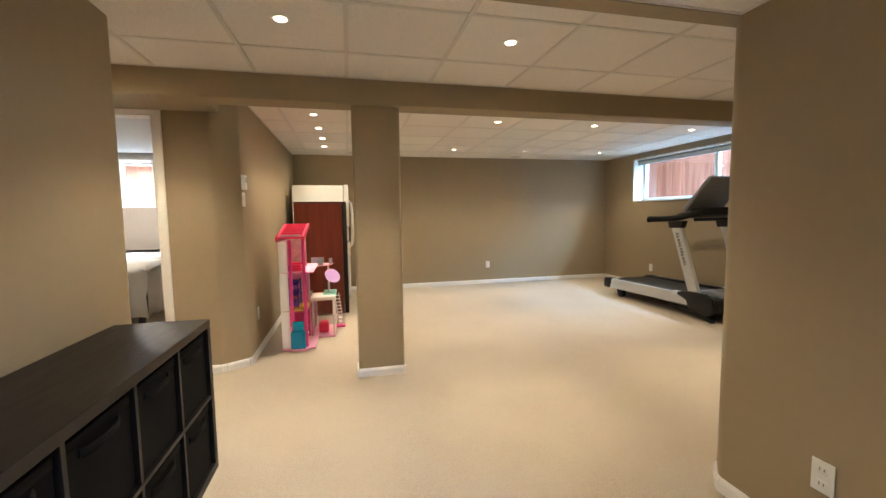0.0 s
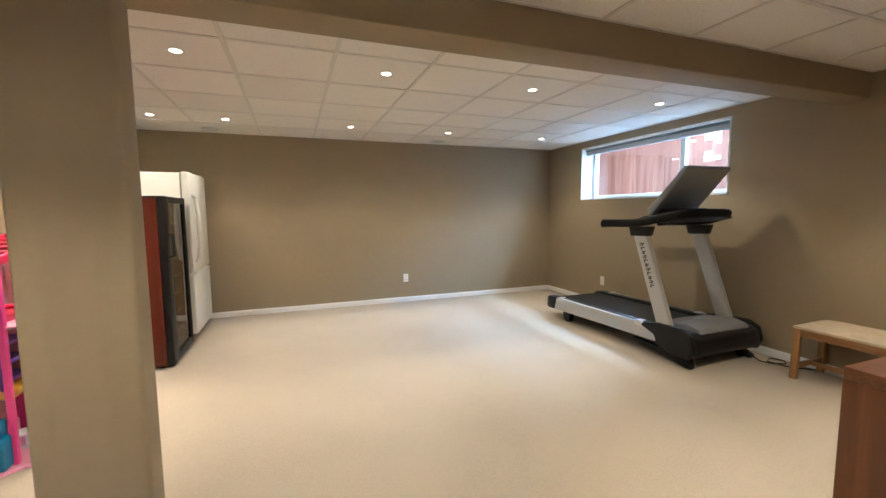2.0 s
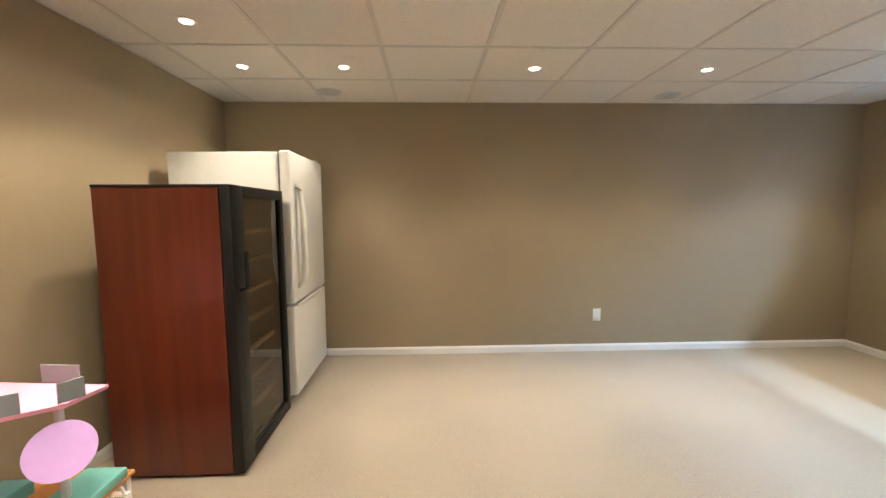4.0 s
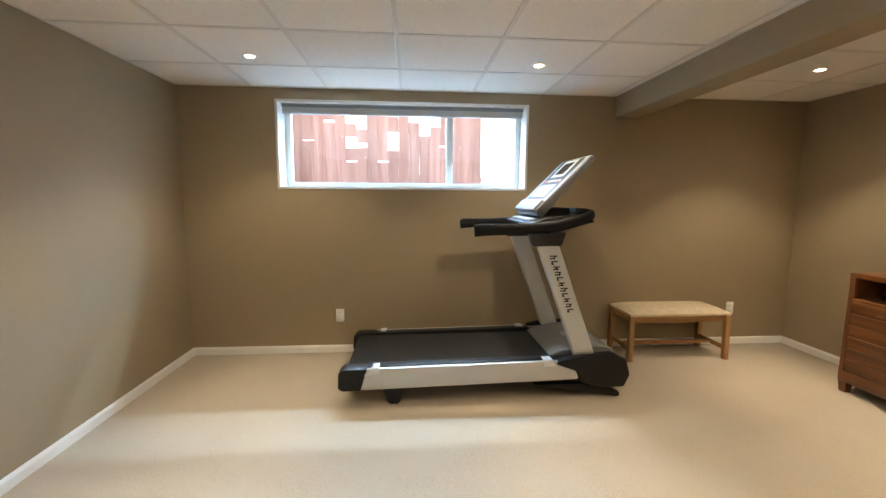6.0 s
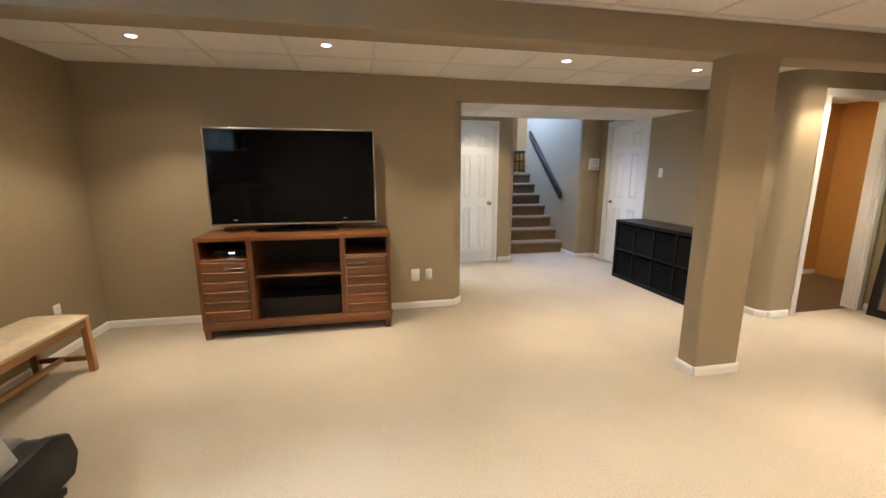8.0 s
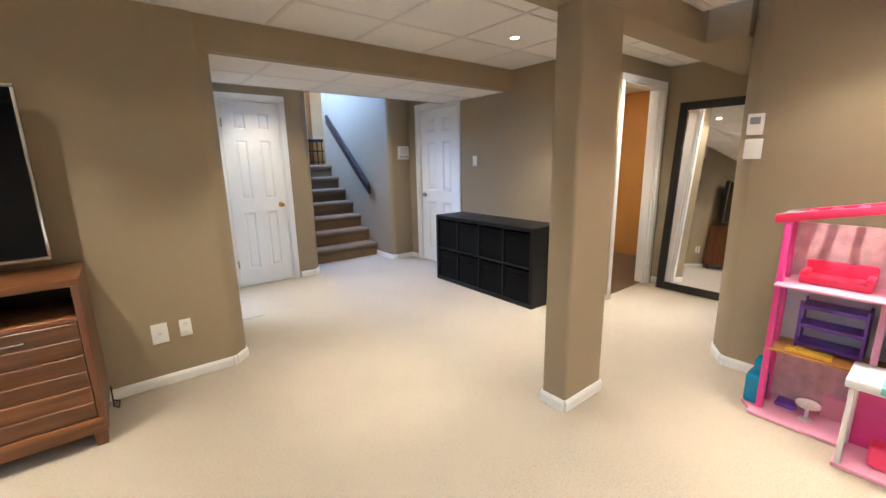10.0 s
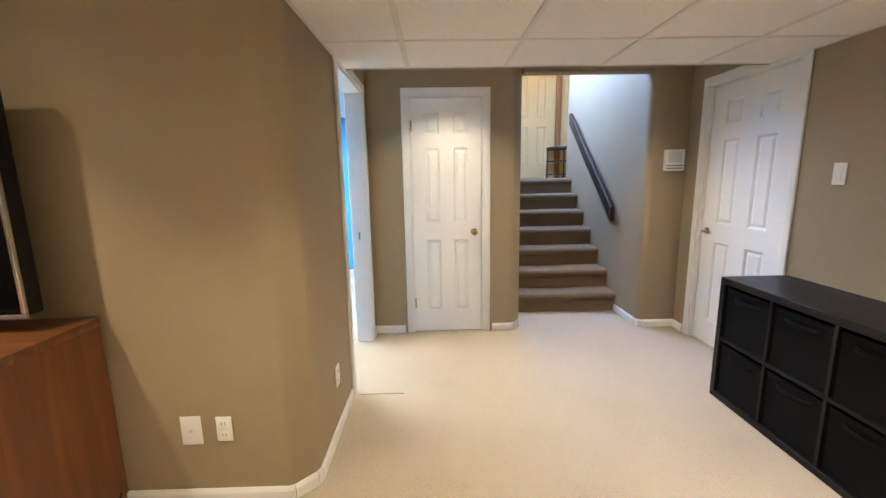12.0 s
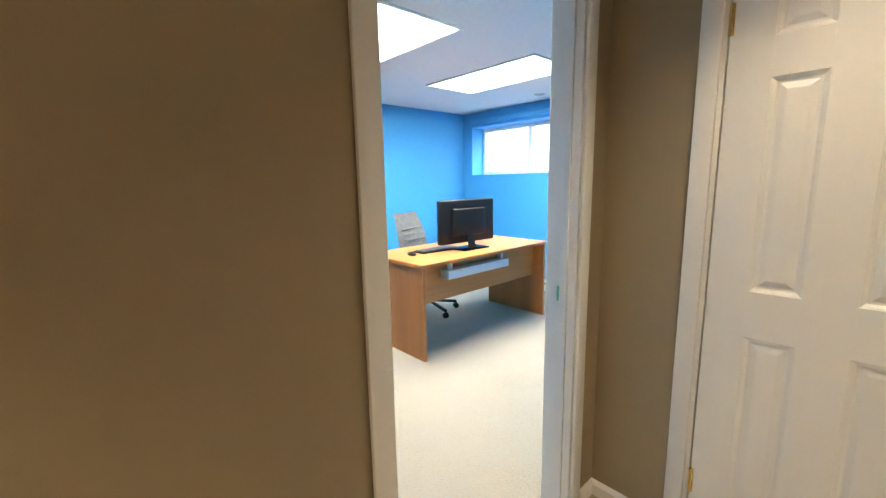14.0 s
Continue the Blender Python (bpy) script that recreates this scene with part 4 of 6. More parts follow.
ch = (SH - 0.076 - 0.018) / 2
part("shelf_board", rbox(0.002, D - 0.002, 0.038, L - 0.038, 0.038 + ch, 0.056 + ch, 0.001, 1), M_BLACKW, shelf)
for k in range(1, 4):
    y = 0.038 + k * cw + (k - 1) * 0.018
    for z0, z1 in ((0.038, 0.038 + ch), (0.056 + ch, SH - 0.038)):
        part("divider", rbox(0.002, D - 0.003, y, y + 0.018, z0, z1, 0.001, 1), M_BLACKW, shelf)
bin0 = None
for r in range(2):
    for k in range(4):
        y = SY0 + 0.038 + k * (cw + 0.018)
        z = 0.038 + r * (ch + 0.018)
        m4 = Matrix.Translation((SX0 + 0.01, y + 0.006, z + 0.0005))
        if bin0 is None:
            bin0 = thing("storage_bin", "black fabric storage bin with a front pull in the cube shelf", "bin", "bins in the cube shelf", at=m4)
            W, H, DD = cw - 0.012, ch - 0.022, D - 0.028
            bm = bm_tray(DD, W, H, 0.006)
            part("body", bm, M_BIN, bin0, smooth=False)
            bm = bmesh.new()
            bm_tube(bm, [(DD + 0.0005, W * 0.2, H - 0.05), (DD + 0.012, W * 0.28, H - 0.055), (DD + 0.015, W * 0.5, H - 0.058), (DD + 0.012, W * 0.72, H - 0.055), (DD + 0.0005, W * 0.8, H - 0.05)], 0.004, 0.014, n=8)
            part("pull", bm, M_BIN, bin0)
            part("hem", rbox(DD - 0.001, DD + 0.003, 0.0, W, H - 0.028, H, 0.0015, 2), M_BIN, bin0)
        else:
            copy_thing(bin0, m4)

# television cabinet
CX0, CX1, CY0, CY1, CH = 1.65, 3.20, -1.865, -1.405, 0.862
cab = thing("tv_cabinet", "walnut television cabinet with slatted doors and open shelves", "cabinet", at=Matrix.Translation((CX0, CY0, 0)))
W, D = CX1 - CX0, CY1 - CY0
part("top", rbox(-0.004, W + 0.004, 0, D - 0.006, CH - 0.034, CH, 0.003, 2), M_WALNUT, cab)
part("top_front", rbox(W * 0.275, W * 0.725, D - 0.0065, D + 0.008, CH - 0.034, CH - 0.0004, 0.002, 2), M_WALNUT, cab)
for x0, x1 in ((0, 0.03), (W - 0.03, W)):
    part("side", rbox(x0, x1, 0.0, D - 0.004, 0.085, CH - 0.034, 0.002, 1), M_WALNUT_V, cab)
xl, xr = W * 0.262, W * 0.738
for x in (xl, xr):
    part("divider", rbox(x - 0.022, x + 0.022, 0.012, D - 0.004, 0.1255, CH - 0.034, 0.002, 1), M_WALNUT_V, cab)
# back board carries the bay's shade as a near-black colour
part("back", rbox(0.03, W - 0.03, 0, 0.01, 0.12, CH - 0.034, 0), M_CABIN_SHADE, cab, "back board coloured dark for the shade inside", smooth=False)
part("bottom", rbox(0.03, W - 0.03, 0.01, D - 0.004, 0.10, 0.125, 0.001, 1), M_WALNUT, cab)
part("plinth_rail", rbox(0.012, W - 0.012, D - 0.03, D - 0.002, 0.075, 0.155, 0.003, 2), M_WALNUT, cab)
part("plinth_rail", rbox(0.012, W - 0.012, 0.004, 0.03, 0.075, 0.12, 0.003, 2), M_WALNUT, cab)
part("shelf", rbox(xl + 0.022, xr - 0.022, 0.012, D - 0.04, 0.505, 0.525, 0.002, 1), M_WALNUT, cab)
# drawer block in the same darkened walnut, shade included in the colour
part("inner_drawer", rbox(xl + 0.03, xr - 0.03, 0.012, D - 0.12, 0.125, 0.30, 0.002, 1), M_CABIN_SHADE, cab)
for x0, x1, hx in ((0.03, xl - 0.022, 0), (xr + 0.022, W - 0.03, 1)):
    part("cubby_shelf", rbox(x0, x1, 0.012, D - 0.003, 0.662, 0.682, 0.002, 1), M_WALNUT, cab)
    door = part("cabinet_door", rbox(x0 + 0.003, x1 - 0.003, D - 0.044, D - 0.030, 0.158, 0.66, 0.001, 1), M_WALNUT, cab)
    n = 6
    ph = 0.498 / n
    for k in range(n):
        z0 = 0.16 + k * ph
        bm = bmesh.new()
        bm_extrude(bm, [(D - 0.030, z0 + 0.0005), (D - 0.011, z0 + 0.0005), (D + 0.001, z0 + ph - 0.010), (D + 0.001, z0 + ph - 0.003), (D - 0.001, z0 + ph - 0.001), (D - 0.030, z0 + ph - 0.0005)], "x", x0 + 0.004, x1 - 0.004)
        part("slat", bm, M_WALNUT, door, smooth=False)
    h0, h1 = (x1 - 0.17, x1 - 0.02) if hx == 0 else (x0 + 0.02, x0 + 0.17)
    bm = bmesh.new()
    bm_tube(bm, [(h0, D - 0.004, 0.612), (h0, D + 0.018, 0.612), (h1, D + 0.018, 0.612), (h1, D - 0.004, 0.612)], 0.005, n=8)
    part("handle", bm, M_CHROME, door, "brushed bar handle")
for x in (0.004, W - 0.064):
    for y in (0.004, D - 0.064):
        bm = bmesh.new()
        bm_prism(bm, [(x, y), (x + 0.06, y), (x + 0.06, y + 0.06), (x, y + 0.06)], 0.0, 0.09)
        for v in bm.verts:
            if v.co.z < 0.01:
                v.co.x += 0.008 if v.co.x < x + 0.03 else -0.008
                v.co.y += 0.008 if v.co.y < y + 0.03 else -0.008
        part("leg", bm, M_WALNUT_V, cab)
box = thing("media_box", "black media box with a small lit display", "media player", at=Matrix.Translation((2.80, -1.84, 0.682)))
part("body", rbox(0, 0.30, 0, 0.30, 0.006, 0.05, 0.004, 2), M_BLACKP, box)
part("display", rbox(0.14, 0.185, 0.3, 0.301, 0.022, 0.034, 0), M_LED, box, "glowing clock display", smooth=False)
for x in (0.03, 0.27):
    part("foot", rbox(x - 0.01, x + 0.01, 0.03, 0.05, 0, 0.006, 0), M_RUBBER, box, smooth=False)

# television on the cabinet
TX0, TX1, TZ0, TZ1 = 1.748, 3.15, 0.918, 1.743
tv = thing("television", "large black flat television with a thin silver bezel", "television", at=Matrix.Translation(((TX0 + TX1) / 2, -1.74, CH)))
w2, z0, z1 = (TX1 - TX0) / 2, TZ0 - CH, TZ1 - CH
part("housing", rbox(-w2 + 0.004, w2 - 0.004, -0.03, 0.04, z0 + 0.004, z1 - 0.004, 0.012, 3), M_BLACKP, tv)
part("screen", rbox(-w2 + 0.016, w2 - 0.016, 0.0395, 0.0445, z0 + 0.02, z1 - 0.018, 0.0008, 1), M_SCREEN, tv, "dark glossy screen")
for b in ((-w2, w2, z1 - 0.016, z1), (-w2, w2, z0, z0 + 0.018)):
    part("bezel", rbox(b[0], b[1], 0.034, 0.05, b[2], b[3], 0.003, 2), M_CHROME, tv, "thin silver bezel")
for b in ((-w2, -w2 + 0.014), (w2 - 0.014, w2)):
    part("bezel", rbox(b[0], b[1], 0.0345, 0.0495, z0 + 0.018, z1 - 0.016, 0.003, 2), M_CHROME, tv, "thin silver bezel")
bm = bmesh.new()
bm_prism(bm, [(-0.30, -0.10), (0.30, -0.10), (0.36, 0.03), (0.30, 0.10), (-0.30, 0.10), (-0.36, 0.03)], 0.0, 0.014)
soften(bm, 0.004, 2)
part("stand_foot", bm, M_SCREEN, tv, "glossy black stand foot")
part("stand_neck", rbox(-0.09, 0.09, -0.05, -0.01, 0.012, z0 + 0.12, 0.006, 2), M_BLACKP, tv)
for x, zz in ((-0.42, z0 + 0.05), (0.5, z0 + 0.05)):
    part("badge", rbox(x - 0.018, x + 0.018, 0.0446, 0.0450, zz - 0.003, zz + 0.003, 0), M_TOYGREY, tv, "small grey badge", smooth=False)
bm = bmesh.new()
bm_tube(bm, [(1.64, -1.86, 0.012), (1.615, -1.83, 0.01), (1.62, -1.76, 0.006), (1.64, -1.76, 0.02), (1.642, -1.82, 0.12)], 0.004, n=8)
tagged(mesh_ob("power_cable", bm, M_BLACKP, None, True), "thin black power cable beside the walnut cabinet", "cable")

# bench by the east wall
bench = thing("bench", "honey oak bench with an oatmeal upholstered seat", "bench", at=Matrix.Translation((3.95, -0.59, 0)))
BX, BY = 0.185, 0.445
for sx in (-1, 1):
    for sy in (-1, 1):
        bm = bmesh.new()
        x, y = sx * (BX - 0.022), sy * (BY - 0.022)
        bm_prism(bm, [(x - 0.021, y - 0.021), (x + 0.021, y - 0.021), (x + 0.021, y + 0.021), (x - 0.021, y + 0.021)], 0, 0.39)
        for v in bm.verts:
            if v.co.z < 0.01:
                v.co.x += sx * 0.006
                v.co.y += sy * 0.006
        soften(bm, 0.004, 2)
        part("leg", bm, M_OAK_V, bench)
for sx in (-1, 1):
    part("apron", rbox(sx * (BX - 0.022) - 0.011, sx * (BX - 0.022) + 0.011, -BY + 0.043, BY - 0.043, 0.335, 0.395, 0.003, 2), M_OAK, bench)
for sy in (-1, 1):
    part("apron", rbox(-BX + 0.043, BX - 0.043, sy * (BY - 0.022) - 0.011, sy * (BY - 0.022) + 0.011, 0.335, 0.395, 0.003, 2), M_OAK, bench)
    part("stretcher", rbox(-BX + 0.043, BX - 0.043, sy * (BY - 0.022) - 0.012, sy * (BY - 0.022) + 0.012, 0.085, 0.12, 0.003, 2), M_OAK, bench)
part("stretcher", rbox(-0.014, 0.014, -BY + 0.034, BY - 0.034, 0.088, 0.118, 0.003, 2), M_OAK, bench)
bm = bmesh.new()
nx, ny = 8, 18
grid = {}
for i in range(nx + 1):
    for j in range(ny + 1):
        u, v = 2 * i / nx - 1, 2 * j / ny - 1
        h = 0.035 * (1 - abs(u) ** 4) ** 0.5 * (1 - abs(v) ** 8) ** 0.5
        grid[i, j] = bm.verts.new((u * BX, v * BY, 0.408 + h))
for i in range(nx):
    for j in range(ny):
        bm.faces.new((grid[i, j], grid[i + 1, j], grid[i + 1, j + 1], grid[i, j + 1]))
bm_box(bm, -BX, BX, -BY, BY, 0.392, 0.409)
part("seat_pad", bm, M_CUSHION, bench, "oatmeal woven seat pad")

# refrigerator and beverage cooler along the west wall
FX0, FX1, FY0, FY1, FH = -1.46, -0.70, 2.575, 3.36, 1.70
fr = thing("refrigerator", "white bottom-freezer refrigerator against the wall", "refrigerator", at=Matrix.Translation((FX0, FY0, 0)))
W, D = FY1 - FY0, FX1 - FX0
part("cabinet", rbox(0, D - 0.075, 0, W, 0.03, FH - 0.012, 0.008, 2), M_FRIDGE, fr)
part("gasket", rbox(D - 0.075, D - 0.066, 0.008, W - 0.008, 0.09, FH - 0.02, 0.001, 1), M_GASKET, fr)
for z0, z1, nm in ((0.697, FH, "fridge_door"), (0.075, 0.685, "freezer_door")):
    dr = part(nm, rbox(D - 0.066, D, 0, W, z0, z1, 0.016, 4), M_FRIDGE, fr)
    bm = bmesh.new()
    if nm == "fridge_door":
        bm_tube(bm, [(D - 0.004, 0.10, 0.80), (D + 0.03, 0.10, 0.84), (D + 0.045, 0.10, 1.0), (D + 0.045, 0.10, 1.28), (D + 0.03, 0.10, 1.44), (D - 0.004, 0.10, 1.48)], 0.02, 0.016, n=10)
        part("handle", bm, M_FRIDGE, dr, "long bowed white handle")
        part("badge", rbox(D + 0.0001, D + 0.0015, W - 0.10, W - 0.05, FH - 0.11, FH - 0.095, 0), M_LTGREY, dr, "small grey badge", smooth=False)
    else:
        bm_extrude(bm, [(0.06, 0.670), (0.06, 0.690), (W - 0.06, 0.690), (W - 0.06, 0.670)], "x", D - 0.012, D + 0.006)
        soften(bm, 0.004, 2)
        part("grip", bm, M_FRIDGE, dr, "white pull lip along the top edge")
part("hinge_cover", rbox(D - 0.12, D - 0.02, W - 0.09, W - 0.02, FH, FH + 0.018, 0.006, 2), M_FRIDGE, fr)
part("toe_grille", rbox(D - 0.09, D - 0.075, 0.02, W - 0.02, 0.012, 0.072, 0.003, 1), M_GASKET, fr)
for y in (0.06, W - 0.06):
    for x in (0.06, D - 0.13):
        bm = bmesh.new()
        bm_disc(bm, (x, y), 0.022, 0.018, 0, 0.035, 14)
        part("foot", bm, M_BLACKP, fr)
KX0, KX1, KY0, KY1, KH = -1.36, -0.735, 1.85, 2.53, 1.437
ck = thing("beverage_cooler", "tall mahogany-sided beverage cooler with a smoked glass door", "cooler", at=Matrix.Translation((KX0, KY0, 0)))
W, D = KY1 - KY0, KX1 - KX0
for y0, y1 in ((0, 0.022), (W - 0.022, W)):
    part("side_panel", rbox(0, D - 0.055, y0, y1, 0.02, KH - 0.014, 0.002, 1), M_MAHOG, ck, "red mahogany side panel")
part("top_panel", rbox(-0.002, D - 0.05, -0.002, W + 0.002, KH - 0.014, KH, 0.003, 2), M_BLACKP, ck)
part("back_panel", rbox(0, 0.02, 0.022, W - 0.022, 0.02, KH - 0.014, 0), M_BLACKP, ck, smooth=False)
part("floor_panel", rbox(0.02, D - 0.06, 0.022, W - 0.022, 0.02, 0.09, 0), M_BLACKP, ck, smooth=False)
part("liner", rbox(0.02, 0.05, 0.022, W - 0.022, 0.09, KH - 0.03, 0), M_BLACKP, ck, smooth=False)
for k in range(7):
    z = 0.20 + k * 0.165
    rk = part("rack", rbox(D - 0.10, D - 0.078, 0.03, W - 0.03, z, z + 0.022, 0.002, 1), M_OAK, ck, "wooden rack front")
    for j in range(6):
        y = 0.06 + j * (W - 0.12) / 5
        bm = bmesh.new()
        bm_tube(bm, [(0.06, y, z + 0.012), (D - 0.1, y, z + 0.012)], 0.0035, n=6)
        part("rack_wire", bm, M_CHROME, rk)
dr = part("cooler_door", rbox(D - 0.05, D, 0, 0.13, 0.02, KH, 0.004, 2), M_BLACKP, ck, "black door frame")
part("door_stile", rbox(D - 0.05, D, W - 0.045, W, 0.02, KH, 0.004, 2), M_BLACKP, dr)
part("door_rail", rbox(D - 0.049, D - 0.001, 0.13, W - 0.045, KH - 0.055, KH - 0.001, 0.003, 1), M_BLACKP, dr)
part("door_rail", rbox(D - 0.049, D - 0.001, 0.13, W - 0.045, 0.021, 0.08, 0.003, 1), M_BLACKP, dr)
gp = part("glass", rbox(D - 0.022, D - 0.016, 0.13, W - 0.045, 0.08, KH - 0.055, 0), M_SMOKE, dr, "smoked glass pane", smooth=False)
gp.visible_shadow = False
bm = bmesh.new()
bm_tube(bm, [(D - 0.003, 0.06, 0.93), (D + 0.035, 0.06, 0.935), (D + 0.035, 0.06, 1.115), (D - 0.003, 0.06, 1.12)], 0.011, n=10)
part("handle", bm, M_BLACKP, dr, "black loop handle")
for x in (0.05, D - 0.1):
    for y in (0.05, W - 0.05):
        bm = bmesh.new()
        bm_disc(bm, (x, y), 0.02, 0.017, 0, 0.022, 12)
        part("foot", bm, M_BLACKP, ck)



# treadmill beside the window wall; local origin on the floor, y towards the runner
TM = thing("treadmill", "silver and black folding treadmill standing along the wall", "treadmill", at=Matrix.Translation((3.578, 0.065, 0)))


def mirrored(name, outline, xa, xb, material, label="", bev=0.006):
    for s in (-1, 1):
        bm = bmesh.new()
        bm_extrude(bm, outline, "x", *sorted((s * xa, s * xb)))
        soften(bm, bev, 2)
        part(name, bm, material, TM, label)


mirrored("side_rail", [(1.945, 0.108), (1.90, 0.252), (0.62, 0.276), (0.48, 0.276), (0.48, 0.145)], 0.375, 0.41, M_SILVER, "silver side rail")
mirrored("foot_strip", [(1.90, 0.225), (1.90, 0.256), (0.62, 0.280), (0.62, 0.24)], 0.300, 0.3745, M_BLACKP, "ribbed black foot strip", 0.003)
mirrored("rail_end", [(1.935, 0.20), (1.86, 0.262), (1.82, 0.266), (1.82, 0.22)], 0.335, 0.412, M_LTGREY, "pale rail end piece", 0.003)
mirrored("rail_end", [(0.72, 0.24), (0.72, 0.283), (0.66, 0.286), (0.64, 0.24)], 0.335, 0.412, M_LTGREY, "pale rail end piece", 0.003)
mirrored("end_cap", [(2.09, 0.12), (2.085, 0.225), (2.05, 0.252), (1.895, 0.254), (1.94, 0.105), (2.06, 0.102)], 0.30, 0.414, M_BLACKP, "black rear roller cap", 0.012)
bm = bmesh.new()
n = 10
top = [(0.42, 0.250), (2.00, 0.232)]
prof = [(0.42, 0.252)] + [(2.0, 0.236)] + [(2.0 + 0.052 * math.sin(a), 0.184 + 0.052 * math.cos(a)) for a in [math.pi * k / n for k in range(1, n)]] + [(2.0, 0.132), (0.42, 0.15)]
bm_extrude(bm, prof, "x", -0.298, 0.298)
part("belt", bm, M_RUBBER, TM, "dark running belt")
part("belt_mark", rbox(0.16, 0.255, 0.95, 1.55, 0.2478, 0.2482, 0), M_TOYGREY, TM, "faded printed marking", smooth=False).rotation_euler = (radians(-0.6), 0, 0)
part("under_frame", rbox(-0.30, 0.30, 0.35, 1.9, 0.10, 0.14, 0.006, 2), M_BLACKP, TM)
mirrored("rear_foot", [(1.80, 0.11), (1.77, 0.015), (1.75, 0.0), (1.70, 0.0), (1.685, 0.015), (1.66, 0.11)], 0.335, 0.395, M_BLACKP, "black rear foot", 0.006)
# motor hood
bm = bmesh.new()
bm_extrude(bm, [(0.13, 0.11), (0.115, 0.16), (0.13, 0.255), (0.20, 0.29), (0.64, 0.262), (0.66, 0.20), (0.55, 0.10)], "x", -0.375, 0.375)
soften(bm, 0.018, 3)
part("hood_base", bm, M_BLACKP, TM)
bm = bmesh.new()
bm_extrude(bm, [(0.165, 0.278), (0.20, 0.315), (0.30, 0.335), (0.56, 0.30), (0.645, 0.262), (0.60, 0.25), (0.20, 0.265)], "x", -0.28, 0.30)
soften(bm, 0.012, 3)
part("hood", bm, M_HOOD, TM, "grey motor hood")
part("hood_label", rbox(-0.04, 0.06, 0.40, 0.45, 0.3245, 0.3265, 0), M_TOYGREY, TM, "small grey label", smooth=False).rotation_euler = (radians(-0.2), 0, 0)
mirrored("boot", [(0.16, 0.085), (0.12, 0.17), (0.15, 0.28), (0.24, 0.325), (0.48, 0.315), (0.62, 0.285), (0.64, 0.255), (0.50, 0.205), (0.46, 0.12), (0.30, 0.085)], 0.3755, 0.425, M_BLACKP, "black upright boot", 0.014)
mirrored("front_leg", [(0.78, 0.10), (0.60, 0.065), (0.30, 0.02), (0.20, 0.0), (0.17, 0.0), (0.165, 0.03), (0.30, 0.10)], 0.33, 0.385, M_BLACKP, "black front leg", 0.008)
for s in (-1, 1):
    bm = bmesh.new()
    bmesh.ops.create_cone(bm, cap_ends=True, segments=22, radius1=0.038, radius2=0.038, depth=0.03, matrix=Matrix.Translation((s * 0.31, 0.235, 0.038)) @ Matrix.Rotation(radians(90), 4, "Y"))
    soften(bm, 0.004, 2)
    part("wheel", bm, M_RUBBER, TM, "small transport wheel")
# uprights, leaning forward to the belt
mirrored("upright", [(0.355, 0.29), (0.498, 0.285), (0.792, 1.07), (0.648, 1.075)], 0.335, 0.395, M_SILVER, "silver upright", 0.016)
mirrored("upright_collar", [(0.63, 1.055), (0.815, 1.05), (0.84, 1.135), (0.60, 1.145)], 0.325, 0.402, M_BLACKP, "black collar", 0.010)
for s in (-1, 1):
    # plain dark bars stand for the maker's mark down the upright
    for k in range(11):
        z = 0.62 + k * 0.036
        y = 0.4265 + (z - 0.2875) * 0.3745
        tall = 0.030 if k in (4, 10) else 0.021
        for dz, ya, yb in ((0.009, -0.021, tall), (-0.008, -0.021, 0.016 if k % 3 else -0.004), (0.0, (-0.021, 0.006, -0.006)[k % 3], (-0.011, 0.016, 0.006)[k % 3])):
            hz = 0.0085 if dz == 0 else 0.0042
            part("mark", rbox(s * 0.3952 - 0.0008, s * 0.3952 + 0.0008, y - yb, y - ya, z + dz - hz, z + dz + hz, 0), M_BLACKP, TM, "black lettering stroke", smooth=False)
# handlebar loop and tray
half = [(0.375, 1.205, 1.150), (0.378, 1.12, 1.158), (0.38, 0.95, 1.163), (0.382, 0.78, 1.170), (0.382, 0.64, 1.188), (0.37, 0.53, 1.215), (0.335, 0.44, 1.238), (0.27, 0.385, 1.252), (0.15, 0.355, 1.258)]
loop = half + [(0, 0.348, 1.259)] + [(-x, y, z) for x, y, z in half[::-1]]
bm = bmesh.new()
bm_tube(bm, loop, 0.026, 0.037, n=14)
part("handlebar", bm, M_FOAM, TM, "black foam handlebar")
for s in (-1, 1):
    part("grip_trim", rbox(s * 0.378 - 0.012, s * 0.378 + 0.012, 0.70, 1.195, 1.188, 1.1965, 0.003, 2), M_BLACKP, TM)
bm = bmesh.new()
bm_extrude(bm, [(0.38, 1.21), (0.45, 1.255), (0.72, 1.235), (0.83, 1.195), (0.80, 1.165), (0.50, 1.18)], "x", -0.345, 0.345)
soften(bm, 0.014, 2)
part("tray", bm, M_BLACKP, TM, "black accessory tray")
part("tray_trim", rbox(-0.25, 0.25, 0.735, 0.80, 1.208, 1.226, 0.006, 2), M_LTGREY, TM)
# console
cons = part("console", soften((lambda b: (bm_extrude(b, [(0.0, -0.045), (0.53, -0.022), (0.545, 0.0), (0.53, 0.022), (0.02, 0.028), (-0.01, 0.0)], "x", -0.262, 0.262), b)[1])(bmesh.new()), 0.014, 3), M_CONSOLE, TM, "silver-grey console housing")
cons.matrix_basis = Matrix.Translation((0.0, 0.755, 1.262)) @ Matrix.Rotation(radians(180), 4, "Z") @ Matrix.Rotation(radians(46), 4, "X")
part("console_face", rbox(-0.205, 0.205, 0.11, 0.515, 0.0265, 0.029, 0.001, 1), M_BLACKP, cons, "dark control face").rotation_euler = (radians(-0.6), 0, 0)
part("screen_surround", rbox(-0.13, 0.13, 0.335, 0.505, 0.0285, 0.0305, 0.002, 1), M_LTGREY, cons, "pale screen surround").rotation_euler = (radians(-0.6), 0, 0)
